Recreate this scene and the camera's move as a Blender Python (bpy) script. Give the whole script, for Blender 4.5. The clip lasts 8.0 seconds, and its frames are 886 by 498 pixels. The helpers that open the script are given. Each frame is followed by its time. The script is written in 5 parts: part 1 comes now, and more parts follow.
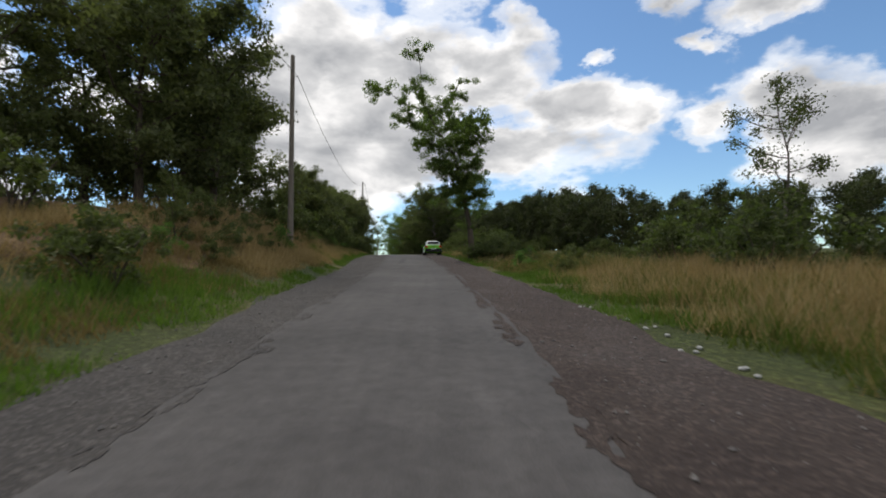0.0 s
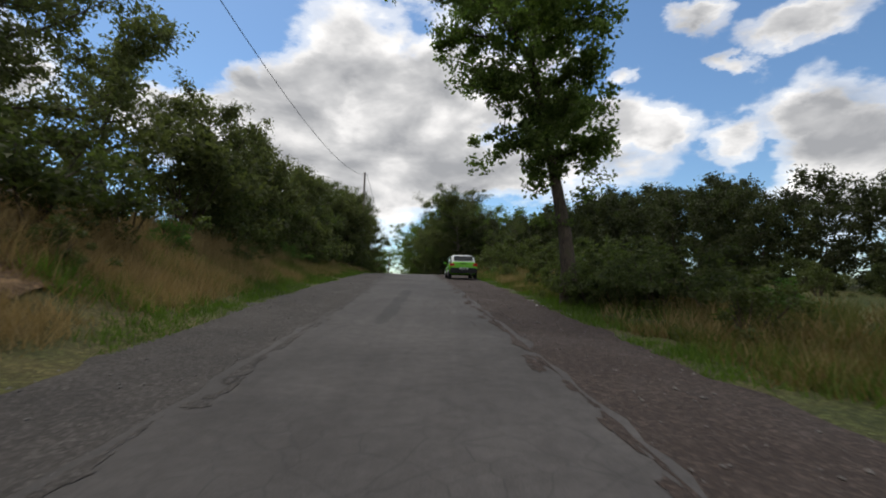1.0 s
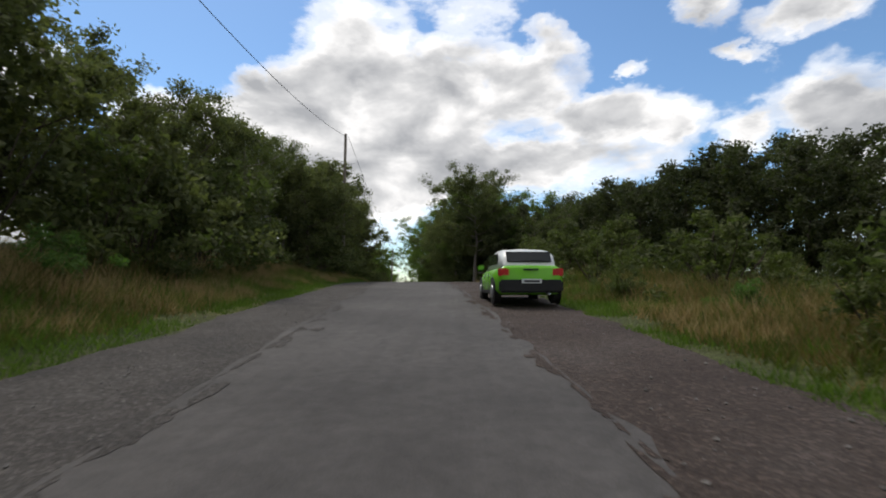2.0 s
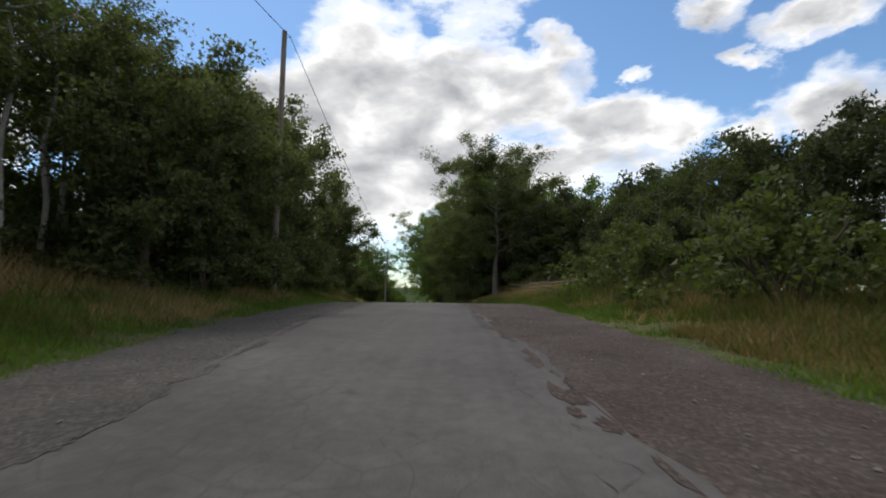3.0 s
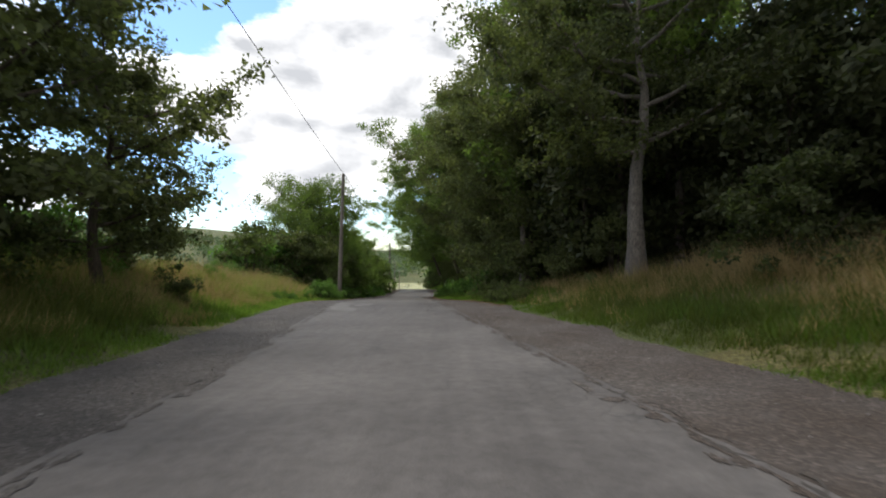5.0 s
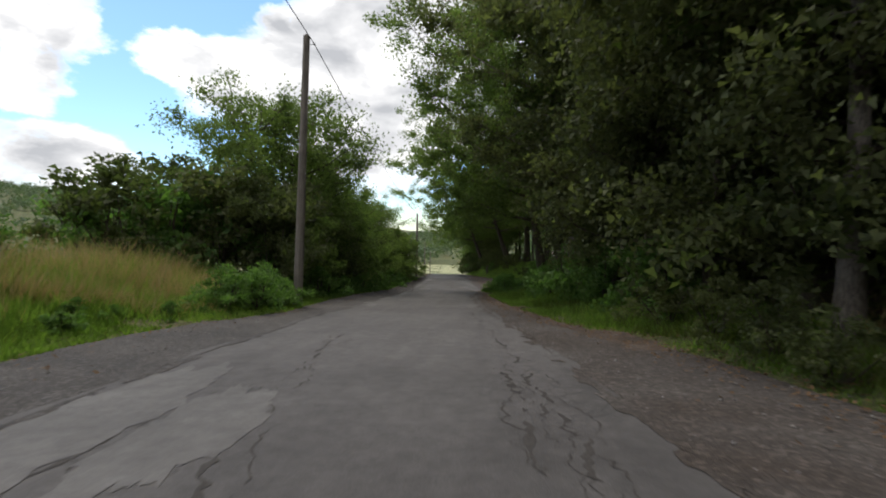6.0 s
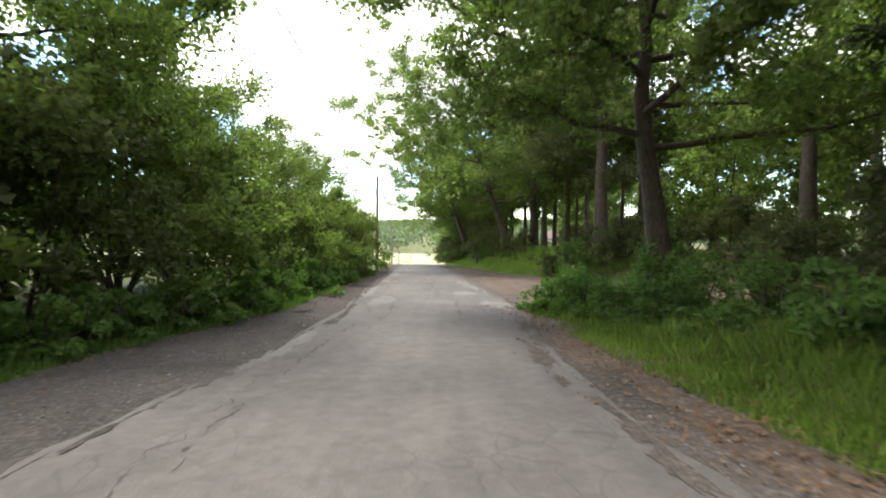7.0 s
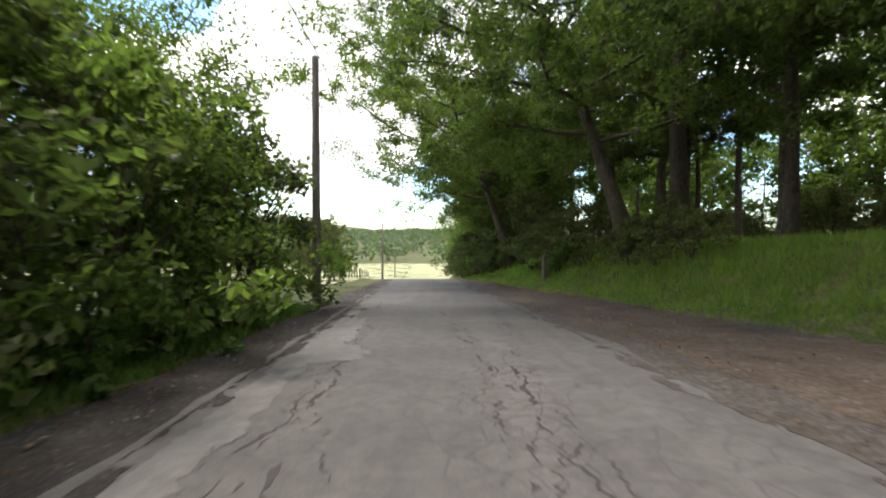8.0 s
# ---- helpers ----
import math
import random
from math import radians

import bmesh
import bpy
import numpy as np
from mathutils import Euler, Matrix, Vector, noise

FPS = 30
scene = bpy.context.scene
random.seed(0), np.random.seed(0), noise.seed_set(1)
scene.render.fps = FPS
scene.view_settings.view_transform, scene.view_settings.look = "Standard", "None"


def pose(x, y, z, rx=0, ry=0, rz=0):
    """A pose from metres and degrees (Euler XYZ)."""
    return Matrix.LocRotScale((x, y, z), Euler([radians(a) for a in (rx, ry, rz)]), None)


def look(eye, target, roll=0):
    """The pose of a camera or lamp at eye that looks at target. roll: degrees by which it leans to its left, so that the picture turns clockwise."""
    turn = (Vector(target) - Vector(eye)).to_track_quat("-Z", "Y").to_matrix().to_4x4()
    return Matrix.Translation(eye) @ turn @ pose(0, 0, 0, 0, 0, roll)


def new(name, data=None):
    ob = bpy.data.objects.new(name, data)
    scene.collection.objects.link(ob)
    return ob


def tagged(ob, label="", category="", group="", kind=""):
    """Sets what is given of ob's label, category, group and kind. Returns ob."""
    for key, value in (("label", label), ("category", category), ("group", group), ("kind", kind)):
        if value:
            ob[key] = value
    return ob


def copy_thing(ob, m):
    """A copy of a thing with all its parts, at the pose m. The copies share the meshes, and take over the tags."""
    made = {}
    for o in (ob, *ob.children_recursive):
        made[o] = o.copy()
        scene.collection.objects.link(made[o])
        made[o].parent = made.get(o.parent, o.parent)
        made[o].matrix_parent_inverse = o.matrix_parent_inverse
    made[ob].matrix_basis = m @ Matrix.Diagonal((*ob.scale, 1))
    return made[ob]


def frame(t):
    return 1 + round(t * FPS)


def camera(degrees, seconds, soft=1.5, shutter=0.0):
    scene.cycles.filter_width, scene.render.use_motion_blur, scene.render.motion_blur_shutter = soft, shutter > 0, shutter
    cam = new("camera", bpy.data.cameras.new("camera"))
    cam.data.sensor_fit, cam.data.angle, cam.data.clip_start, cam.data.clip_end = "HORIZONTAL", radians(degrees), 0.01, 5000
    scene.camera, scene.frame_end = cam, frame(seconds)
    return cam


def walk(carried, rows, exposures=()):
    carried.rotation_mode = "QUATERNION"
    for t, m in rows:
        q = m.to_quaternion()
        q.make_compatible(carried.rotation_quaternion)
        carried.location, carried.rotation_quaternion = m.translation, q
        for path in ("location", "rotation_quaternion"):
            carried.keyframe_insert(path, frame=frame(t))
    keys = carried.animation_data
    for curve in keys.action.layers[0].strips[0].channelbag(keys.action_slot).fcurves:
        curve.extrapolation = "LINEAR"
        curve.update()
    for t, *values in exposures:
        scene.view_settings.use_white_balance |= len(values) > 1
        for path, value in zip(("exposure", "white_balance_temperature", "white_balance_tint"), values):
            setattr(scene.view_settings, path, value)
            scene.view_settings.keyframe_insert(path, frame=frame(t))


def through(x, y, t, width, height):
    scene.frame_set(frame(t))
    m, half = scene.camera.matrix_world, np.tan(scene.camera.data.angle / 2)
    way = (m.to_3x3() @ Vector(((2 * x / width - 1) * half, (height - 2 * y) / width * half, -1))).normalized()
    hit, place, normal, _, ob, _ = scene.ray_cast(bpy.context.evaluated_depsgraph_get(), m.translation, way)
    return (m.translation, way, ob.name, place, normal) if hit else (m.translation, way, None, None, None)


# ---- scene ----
# ---------------------------------------------------------------- the road line
# Every place is given as (s, d, h): metres along the lane, metres to the right of the driven line, metres above the road.
LENS = 86.0
EYE = 1.3
S0, S1, STEP = -400.0, 1600.0, 0.5
HEAD = [(-400, 0), (0, 0), (17, 1.53), (34, 3.09), (51, 3.82), (68, 3.95), (76, 4.43), (85, 4.92), (98, 5.45), (110, 5.5), (119, 5.2), (130, 4.34), (142, 3.8), (154, 3.25), (1600, 3.2)]
SLOPE = [(-400, 0), (-120, 0), (-30, 3.45), (0, 3.34), (8, 3.77), (17, 2.8), (26, 3.22), (34, 3.52), (42, 2.83), (51, 2.56), (60, 2.3), (68, 0.93), (76, -0.72), (82, -2.93), (88, -4.2), (94, -3.4),
         (100, -2.4), (106, -3.0), (112, -5.37), (119, -5.71), (130, -4.79), (142, -4.19), (154, -3.63), (174, -3.9), (182, -5.6), (190, -7.5), (206, -7.5), (226, -5), (260, -3), (310, -1), (420, 0), (1600, 0)]


def table(rows, x):
    return np.interp(x, [r[0] for r in rows], [r[1] for r in rows])


def smooth(v, n):
    k = np.hanning(n + 2)[1:-1]
    return np.convolve(np.pad(v, n // 2, mode="edge"), k / k.sum(), mode="valid")[: len(v)]


LINE_S = np.arange(S0, S1 + STEP, STEP)
LINE_H = smooth(table(HEAD, LINE_S), 21)
LINE_P = smooth(table(SLOPE, LINE_S), 21)
LINE_X = np.cumsum(-np.sin(np.radians(LINE_H)) * STEP)
LINE_Y = np.cumsum(np.cos(np.radians(LINE_H)) * STEP)
LINE_Z = np.cumsum(np.tan(np.radians(LINE_P)) * STEP)
ZERO = int(-S0 / STEP)
LINE_X, LINE_Y, LINE_Z = LINE_X - LINE_X[ZERO], LINE_Y - LINE_Y[ZERO], LINE_Z - LINE_Z[ZERO]


def line(s):
    return np.interp(s, LINE_S, LINE_X), np.interp(s, LINE_S, LINE_Y), np.interp(s, LINE_S, LINE_Z)


# ---------------------------------------------------------------- camera
# seconds, metres along, yaw, pitch, roll
WAY = [(0.0, 0.06, -2.18, 2.49, 0.5), (0.5, 9.95, -3.44, 3.79, -0.2), (1.0, 20.04, 0.05, 4.26, -1.2), (1.5, 28.77, -2.49, 4.06, 0.1), (1.75, 32.7, 1.4, 4.0, 0.0),
       (2.3, 41.9, 1.2, 4.1, -0.1), (2.8, 50.5, 1.7, 4.2, -0.4), (3.0, 53.86, 1.65, 4.49, -0.55), (3.5, 61.89, 0.35, 4.37, 0.22), (4.0, 70.89, 1.55, 3.52, -0.28),
       (4.5, 78.86, 5.06, 1.66, 0.57), (4.7, 82.2, 0.8, 0.9, 0.3), (5.2, 90.7, 0.6, -0.7, 0.0), (5.8, 101.1, -0.8, -2.0, -0.5), (6.0, 104.53, 4.5, -2.34, -0.7), (6.5, 113.12, 0.25, -3.21, 0.5),
       (7.0, 121.91, 0.81, -3.63, -0.28), (7.5, 131.28, 4.95, -3.63, -0.4), (7.7, 137.0, 2.5, -3.1, 0.1), (8.0, 144.95, 0.7, -2.41, 0.19)]
cam = camera(LENS, 8.0, soft=1.9, shutter=0.07)
path = []
for t, s, yaw, pitch, roll in WAY:
    x, y, z = line(s)
    path.append((t, pose(x, y, z + EYE, 90 + pitch, roll, yaw)))
walk(cam, path, [(0.0, 0.05, 6650, 10), (0.5, -0.2, 6650, 10), (1.0, -0.05, 6650, 10), (1.5, 0.08, 6650, 10), (3.5, 0.18, 6600, 10), (4.0, 0.36, 6600, 10), (4.5, 0.92, 6600, 10), (5.8, 0.5, 6600, 10), (6.5, 1.12, 6700, 11), (7.0, 2.22, 6800, 11), (7.5, 1.74, 6800, 11), (8.0, 1.62, 6800, 11)])

# ---------------------------------------------------------------- sky and sun
SUN_UP, SUN_SIDE = 58, -38
world = bpy.data.worlds.new("sky")
scene.world = world
world.use_nodes = True
wn, wl = world.node_tree.nodes, world.node_tree.links
wn.clear()


def node(nodes, kind, **values):
    n = nodes.new(kind)
    for k, v in values.items():
        if k in n.inputs:
            n.inputs[k].default_value = v
    return n


def maths(nodes, links, op, a, b=0.0, clamp=False):
    n = nodes.new("ShaderNodeMath")
    n.operation, n.use_clamp = op, clamp
    for i, v in ((0, a), (1, b)):
        if isinstance(v, (int, float)):
            n.inputs[i].default_value = v
        else:
            links.new(v, n.inputs[i])
    return n.outputs[0]


def ramp(nodes, links, fac, stops, mode="LINEAR"):
    n = nodes.new("ShaderNodeValToRGB")
    n.color_ramp.interpolation = mode
    while len(n.color_ramp.elements) < len(stops):
        n.color_ramp.elements.new(0.5)
    for e, (p, c) in zip(n.color_ramp.elements, stops):
        e.position = p
        e.color = (*c, 1) if isinstance(c, tuple) else (c, c, c, 1)
    links.new(fac, n.inputs[0])
    return n.outputs[0]


def mixed(nodes, links, fac, a, b, kind="MIX"):
    n = nodes.new("ShaderNodeMix")
    n.data_type, n.blend_type = "RGBA", kind
    for i, v in ((0, fac), (6, a), (7, b)):
        if isinstance(v, (int, float)):
            n.inputs[i].default_value = v
        elif isinstance(v, tuple):
            n.inputs[i].default_value = (*v, 1)
        else:
            links.new(v, n.inputs[i])
    return n.outputs[2]


sky = wn.new("ShaderNodeTexSky")
sky.sky_type, sky.sun_disc = "NISHITA", False
sky.sun_elevation, sky.sun_rotation = radians(SUN_UP), radians(SUN_SIDE)
sky.altitude, sky.dust_density, sky.ozone_density = 100, 0.3, 3.5
coord = wn.new("ShaderNodeTexCoord")
flat = wn.new("ShaderNodeVectorMath")
flat.operation = "MULTIPLY"
wl.new(coord.outputs["Generated"], flat.inputs[0])
flat.inputs[1].default_value = (1.0, 1.0, 1.9)
shift = wn.new("ShaderNodeVectorMath")
shift.operation = "ADD"
wl.new(flat.outputs[0], shift.inputs[0])
shift.inputs[1].default_value = (4.3, 1.7, 0.6)
big = node(wn, "ShaderNodeTexNoise", Scale=2.3, Detail=9.0, Roughness=0.56, Distortion=0.15)
small = node(wn, "ShaderNodeTexNoise", Scale=6.5, Detail=9.0, Roughness=0.5, Distortion=0.2)
for tex in (big, small):
    wl.new(shift.outputs[0], tex.inputs["Vector"])
# the cumulus in the open sky ahead: azimuth to the right, elevation, half width, half height (degrees)
sep = wn.new("ShaderNodeSeparateXYZ")
wl.new(coord.outputs["Generated"], sep.inputs[0])
frayed = wn.new("ShaderNodeSeparateColor")
puffs = node(wn, "ShaderNodeTexNoise", Scale=9.0, Detail=6.0, Roughness=0.62)
wl.new(shift.outputs[0], puffs.inputs["Vector"])
wl.new(puffs.outputs["Color"], frayed.inputs[0])
azimuth = maths(wn, wl, "ADD", maths(wn, wl, "ARCTAN2", sep.outputs[0], sep.outputs[1]), maths(wn, wl, "MULTIPLY", maths(wn, wl, "SUBTRACT", frayed.outputs[0], 0.5), 0.13))
height = maths(wn, wl, "ADD", maths(wn, wl, "ARCSINE", sep.outputs[2]), maths(wn, wl, "MULTIPLY", maths(wn, wl, "SUBTRACT", frayed.outputs[1], 0.5), 0.11))
density = maths(wn, wl, "ADD", big.outputs[0], maths(wn, wl, "MULTIPLY", maths(wn, wl, "SUBTRACT", small.outputs[0], 0.5), 0.34))
CUMULUS = [(-17.1, 20.9, 7.3, 7.0), (-11.3, 28.4, 9.5, 8.0), (-0.9, 35.3, 14, 8.0), (-3.5, 21.7, 14, 8.5), (8, 23.2, 9, 5.5), (11.6, 26.6, 5.0, 3.8), (17, 19.1, 8, 2.9), (24.6, 17.9, 3.2, 2.3), (-9, 11.7, 13, 5), (6, 13.7, 15, 4), (-23.4, 21.0, 3.2, 2.8), (20.5, 23.4, 2.3, 1.5),
           (31.7, 23.1, 2.5, 1.3), (37.5, 25.0, 4.4, 1.7), (28.5, 28.1, 3.3, 1.3), (38, 16.3, 5, 2.0), (41, 12.9, 7, 4.2), (32.1, 14.5, 3.2, 2.8), (-43.5, 18.4, 5.5, 3.6), (-27, 17, 7, 4.4), (-43, 5.8, 6, 3.4), (-16, 11.5, 8, 7), (-46, 13, 4, 2.8), (-33, 17.6, 4.4, 2.8)]


def bell(az, el, wide, tall):
    u = maths(wn, wl, "DIVIDE", maths(wn, wl, "SUBTRACT", azimuth, radians(az)), radians(wide))
    v = maths(wn, wl, "DIVIDE", maths(wn, wl, "SUBTRACT", height, radians(el)), radians(tall))
    top = min(1.0, 0.58 + 0.085 * tall)
    return maths(wn, wl, "MULTIPLY", maths(wn, wl, "EXPONENT", maths(wn, wl, "MULTIPLY", maths(wn, wl, "ADD", maths(wn, wl, "MULTIPLY", u, u), maths(wn, wl, "MULTIPLY", v, v)), -1.0)), top)


heap = bell(*CUMULUS[0])
for row in CUMULUS[1:]:
    heap = maths(wn, wl, "MAXIMUM", heap, bell(*row))
density = maths(wn, wl, "SUBTRACT", density, maths(wn, wl, "MULTIPLY", bell(0, 20, 62, 30), 0.25))
density = maths(wn, wl, "ADD", density, maths(wn, wl, "MULTIPLY", heap, 0.4))
cover = ramp(wn, wl, density, [(0.37, 0.0), (0.45, 0.55), (0.53, 1.0)], "EASE")
lift = wn.new("ShaderNodeVectorMath")
lift.operation = "ADD"
wl.new(shift.outputs[0], lift.inputs[0])
lift.inputs[1].default_value = (0.0, 0.0, 0.05)
above = node(wn, "ShaderNodeTexNoise", Scale=6.5, Detail=9.0, Roughness=0.5, Distortion=0.2)
wl.new(lift.outputs[0], above.inputs["Vector"])
thick = maths(wn, wl, "ADD", maths(wn, wl, "MULTIPLY", maths(wn, wl, "MINIMUM", density, 0.6), 0.68), maths(wn, wl, "MULTIPLY", small.outputs[0], 0.5))
thick = maths(wn, wl, "ADD", thick, maths(wn, wl, "MULTIPLY", maths(wn, wl, "SUBTRACT", above.outputs[0], small.outputs[0]), 0.6))
shade = ramp(wn, wl, thick, [(0.51, (1.18, 1.18, 1.17)), (0.58, (0.92, 0.92, 0.93)), (0.64, (0.65, 0.66, 0.68)), (0.73, (0.4, 0.415, 0.445))])
sky_col = mixed(wn, wl, 1.0, sky.outputs[0], (0.112, 0.13, 0.137), "MULTIPLY")
back = wn.new("ShaderNodeBackground")
wl.new(mixed(wn, wl, cover, sky_col, shade), back.inputs[0])
back.inputs[1].default_value = 1.0
wout = wn.new("ShaderNodeOutputWorld")
wl.new(back.outputs[0], wout.inputs[0])

sun = new("sun", bpy.data.lights.new("sun", "SUN"))
sun.data.energy, sun.data.angle, sun.data.color = 1.8, radians(16), (1.0, 0.95, 0.87)
sun_way = Vector((math.sin(radians(SUN_SIDE)) * math.cos(radians(SUN_UP)), math.cos(radians(SUN_SIDE)) * math.cos(radians(SUN_UP)), math.sin(radians(SUN_UP))))
sun.matrix_world = look(sun_way * 50, (0, 0, 0))


# ---------------------------------------------------------------- materials
def material(name):
    m = bpy.data.materials.new(name)
    m.use_nodes = True
    n, l = m.node_tree.nodes, m.node_tree.links
    b = n["Principled BSDF"]
    b.inputs["Specular IOR Level"].default_value = 0.3
    c = n.new("ShaderNodeTexCoord")
    return m, n, l, b, c.outputs["Object"]


def noise_tex(n, l, co, scale, detail=5.0, rough=0.6, distort=0.0):
    t = node(n, "ShaderNodeTexNoise", Scale=scale, Detail=detail, Roughness=rough, Distortion=distort)
    l.new(co, t.inputs["Vector"])
    return t.outputs[0]


def bump(n, l, b, height, strength, distance):
    k = node(n, "ShaderNodeBump", Strength=strength, Distance=distance)
    l.new(height, k.inputs["Height"])
    l.new(k.outputs[0], b.inputs["Normal"])


def asphalt_material(name, base, crack, later=None):
    m, n, l, b, co = material(name)
    fine = noise_tex(n, l, co, 90, 3, 0.7)
    mid = noise_tex(n, l, co, 6, 5, 0.65)
    wide = noise_tex(n, l, co, 0.35, 4, 0.6)
    stones = node(n, "ShaderNodeTexVoronoi", Scale=70.0)
    l.new(co, stones.inputs["Vector"])
    lo, hi = tuple(v * 0.72 for v in base), tuple(v * 1.25 for v in base)
    col = ramp(n, l, wide, [(0.3, lo), (0.7, hi)])
    if later:
        k = later[0] / base[0]
        col = mixed(n, l, along(n, l, co, 70, 84), col, mixed(n, l, 1.0, col, (k, k, k), "MULTIPLY"))
    mp = n.new("ShaderNodeMapping")
    mp.inputs["Scale"].default_value = (2.2, 0.06, 1.0)
    l.new(co, mp.inputs[0])
    col = mixed(n, l, 0.45, col, ramp(n, l, noise_tex(n, l, mp.outputs[0], 1.6, 5, 0.6), [(0.32, 0.78), (0.68, 1.22)]), "MULTIPLY")
    col = mixed(n, l, 0.5, col, ramp(n, l, mid, [(0.3, 0.6), (0.7, 1.28)]), "MULTIPLY")
    col = mixed(n, l, 0.16, col, ramp(n, l, noise_tex(n, l, co, 3.2, 6, 0.75, 0.3), [(0.36, 0.6), (0.5, 1.0), (0.66, 1.3)]), "MULTIPLY")
    col = mixed(n, l, 0.55, col, ramp(n, l, stones.outputs[0], [(0.0, 1.25), (0.6, 0.75)]), "MULTIPLY")
    warp = mixed(n, l, 0.25, co, node_colour(n, l, co, 1.4), "ADD")
    cells = node(n, "ShaderNodeTexVoronoi", Scale=2.7)
    cells.feature = "DISTANCE_TO_EDGE"
    l.new(warp, cells.inputs["Vector"])
    where = ramp(n, l, noise_tex(n, l, co, 0.22, 3, 0.5), [(0.49, 0.0), (0.6, crack)])
    lines = ramp(n, l, cells.outputs[0], [(0.0, 1.0), (0.03, 0.0)])
    line_mask = maths(n, l, "MULTIPLY", lines, where)
    col = mixed(n, l, line_mask, col, (0.035, 0.034, 0.033))
    l.new(col, b.inputs["Base Color"])
    b.inputs["Roughness"].default_value = 0.85
    relief = maths(n, l, "SUBTRACT", maths(n, l, "ADD", maths(n, l, "MULTIPLY", fine, 0.4), maths(n, l, "MULTIPLY", stones.outputs[0], 0.5)), line_mask)
    bump(n, l, b, relief, 0.5, 0.008)
    return m


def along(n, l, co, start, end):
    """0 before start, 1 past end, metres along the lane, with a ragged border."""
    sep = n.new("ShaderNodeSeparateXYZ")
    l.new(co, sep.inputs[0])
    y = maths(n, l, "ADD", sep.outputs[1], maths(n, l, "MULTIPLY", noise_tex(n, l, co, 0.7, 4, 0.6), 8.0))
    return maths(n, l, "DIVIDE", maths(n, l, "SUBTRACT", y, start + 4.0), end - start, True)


def node_colour(n, l, co, scale):
    t = node(n, "ShaderNodeTexNoise", Scale=scale, Detail=3.0)
    l.new(co, t.inputs["Vector"])
    return t.outputs["Color"]


def loose_material(name, colours, fine_scale, depth, wide_scale=0.4, later=None, where=(70, 84)):
    """Gravel, soil and turf: a wide drift of colours with fine grains on it."""
    m, n, l, b, co = material(name)
    wide = noise_tex(n, l, co, wide_scale, 6, 0.65, 0.3)
    fine = noise_tex(n, l, co, fine_scale, 4, 0.75)
    cells = node(n, "ShaderNodeTexVoronoi", Scale=fine_scale * 0.55)
    l.new(co, cells.inputs["Vector"])
    k = len(colours) - 1
    col = ramp(n, l, wide, [(0.3 + 0.4 * i / k, c) for i, c in enumerate(colours)])
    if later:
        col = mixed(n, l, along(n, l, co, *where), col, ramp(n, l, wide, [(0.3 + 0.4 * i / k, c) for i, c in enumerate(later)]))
    col = mixed(n, l, 0.75, col, ramp(n, l, fine, [(0.3, 0.5), (0.7, 1.5)]), "MULTIPLY")
    grey = n.new("ShaderNodeSeparateColor")
    l.new(cells.outputs["Color"], grey.inputs[0])
    col = mixed(n, l, 0.7, col, ramp(n, l, grey.outputs[0], [(0.1, 0.6), (0.75, 1.1), (1.0, 1.9)]), "MULTIPLY")
    l.new(col, b.inputs["Base Color"])
    b.inputs["Roughness"].default_value = 0.95
    bump(n, l, b, maths(n, l, "ADD", fine, cells.outputs[0]), 0.8, depth)
    return m


def leaf_material(name, dark, light, glow=0.35, through=(1.08, 1.45, 0.6)):
    m, n, l, b, co = material(name)
    geo = n.new("ShaderNodeNewGeometry")
    info = n.new("ShaderNodeObjectInfo")
    tone = maths(n, l, "ADD", maths(n, l, "MULTIPLY", geo.outputs["Random Per Island"], 0.7), maths(n, l, "MULTIPLY", info.outputs["Random"], 0.3))
    patch = noise_tex(n, l, co, 0.7, 3, 0.6)
    col = ramp(n, l, maths(n, l, "ADD", maths(n, l, "MULTIPLY", tone, 0.5), maths(n, l, "MULTIPLY", patch, 0.5)), [(0.25, dark), (0.75, light)])
    l.new(col, b.inputs["Base Color"])
    b.inputs["Roughness"].default_value = 0.62
    b.inputs["Specular IOR Level"].default_value = 0.16
    t = n.new("ShaderNodeBsdfTranslucent")
    l.new(mixed(n, l, 1.0, col, through, "MULTIPLY"), t.inputs[0])
    k = n.new("ShaderNodeMixShader")
    k.inputs[0].default_value = glow
    l.new(b.outputs[0], k.inputs[1])
    l.new(t.outputs[0], k.inputs[2])
    l.new(k.outputs[0], n["Material Output"].inputs[0])
    return m


def bark_material(name, dark, light, stretch=0.18, moss=None):
    m, n, l, b, co = material(name)
    mp = n.new("ShaderNodeMapping")
    mp.inputs["Scale"].default_value = (1, 1, stretch)
    l.new(co, mp.inputs[0])
    grain = noise_tex(n, l, mp.outputs[0], 22, 6, 0.7, 0.6)
    wide = noise_tex(n, l, co, 1.6, 4, 0.6)
    col = ramp(n, l, grain, [(0.32, dark), (0.68, light)])
    col = mixed(n, l, 0.6, col, ramp(n, l, wide, [(0.3, 0.6), (0.7, 1.25)]), "MULTIPLY")
    if moss:
        col = mixed(n, l, ramp(n, l, noise_tex(n, l, co, 2.4, 5, 0.6), [(0.52, 0.0), (0.66, 0.75)]), col, moss)
    l.new(col, b.inputs["Base Color"])
    b.inputs["Roughness"].default_value = 0.9
    bump(n, l, b, grain, 0.9, 0.02)
    return m


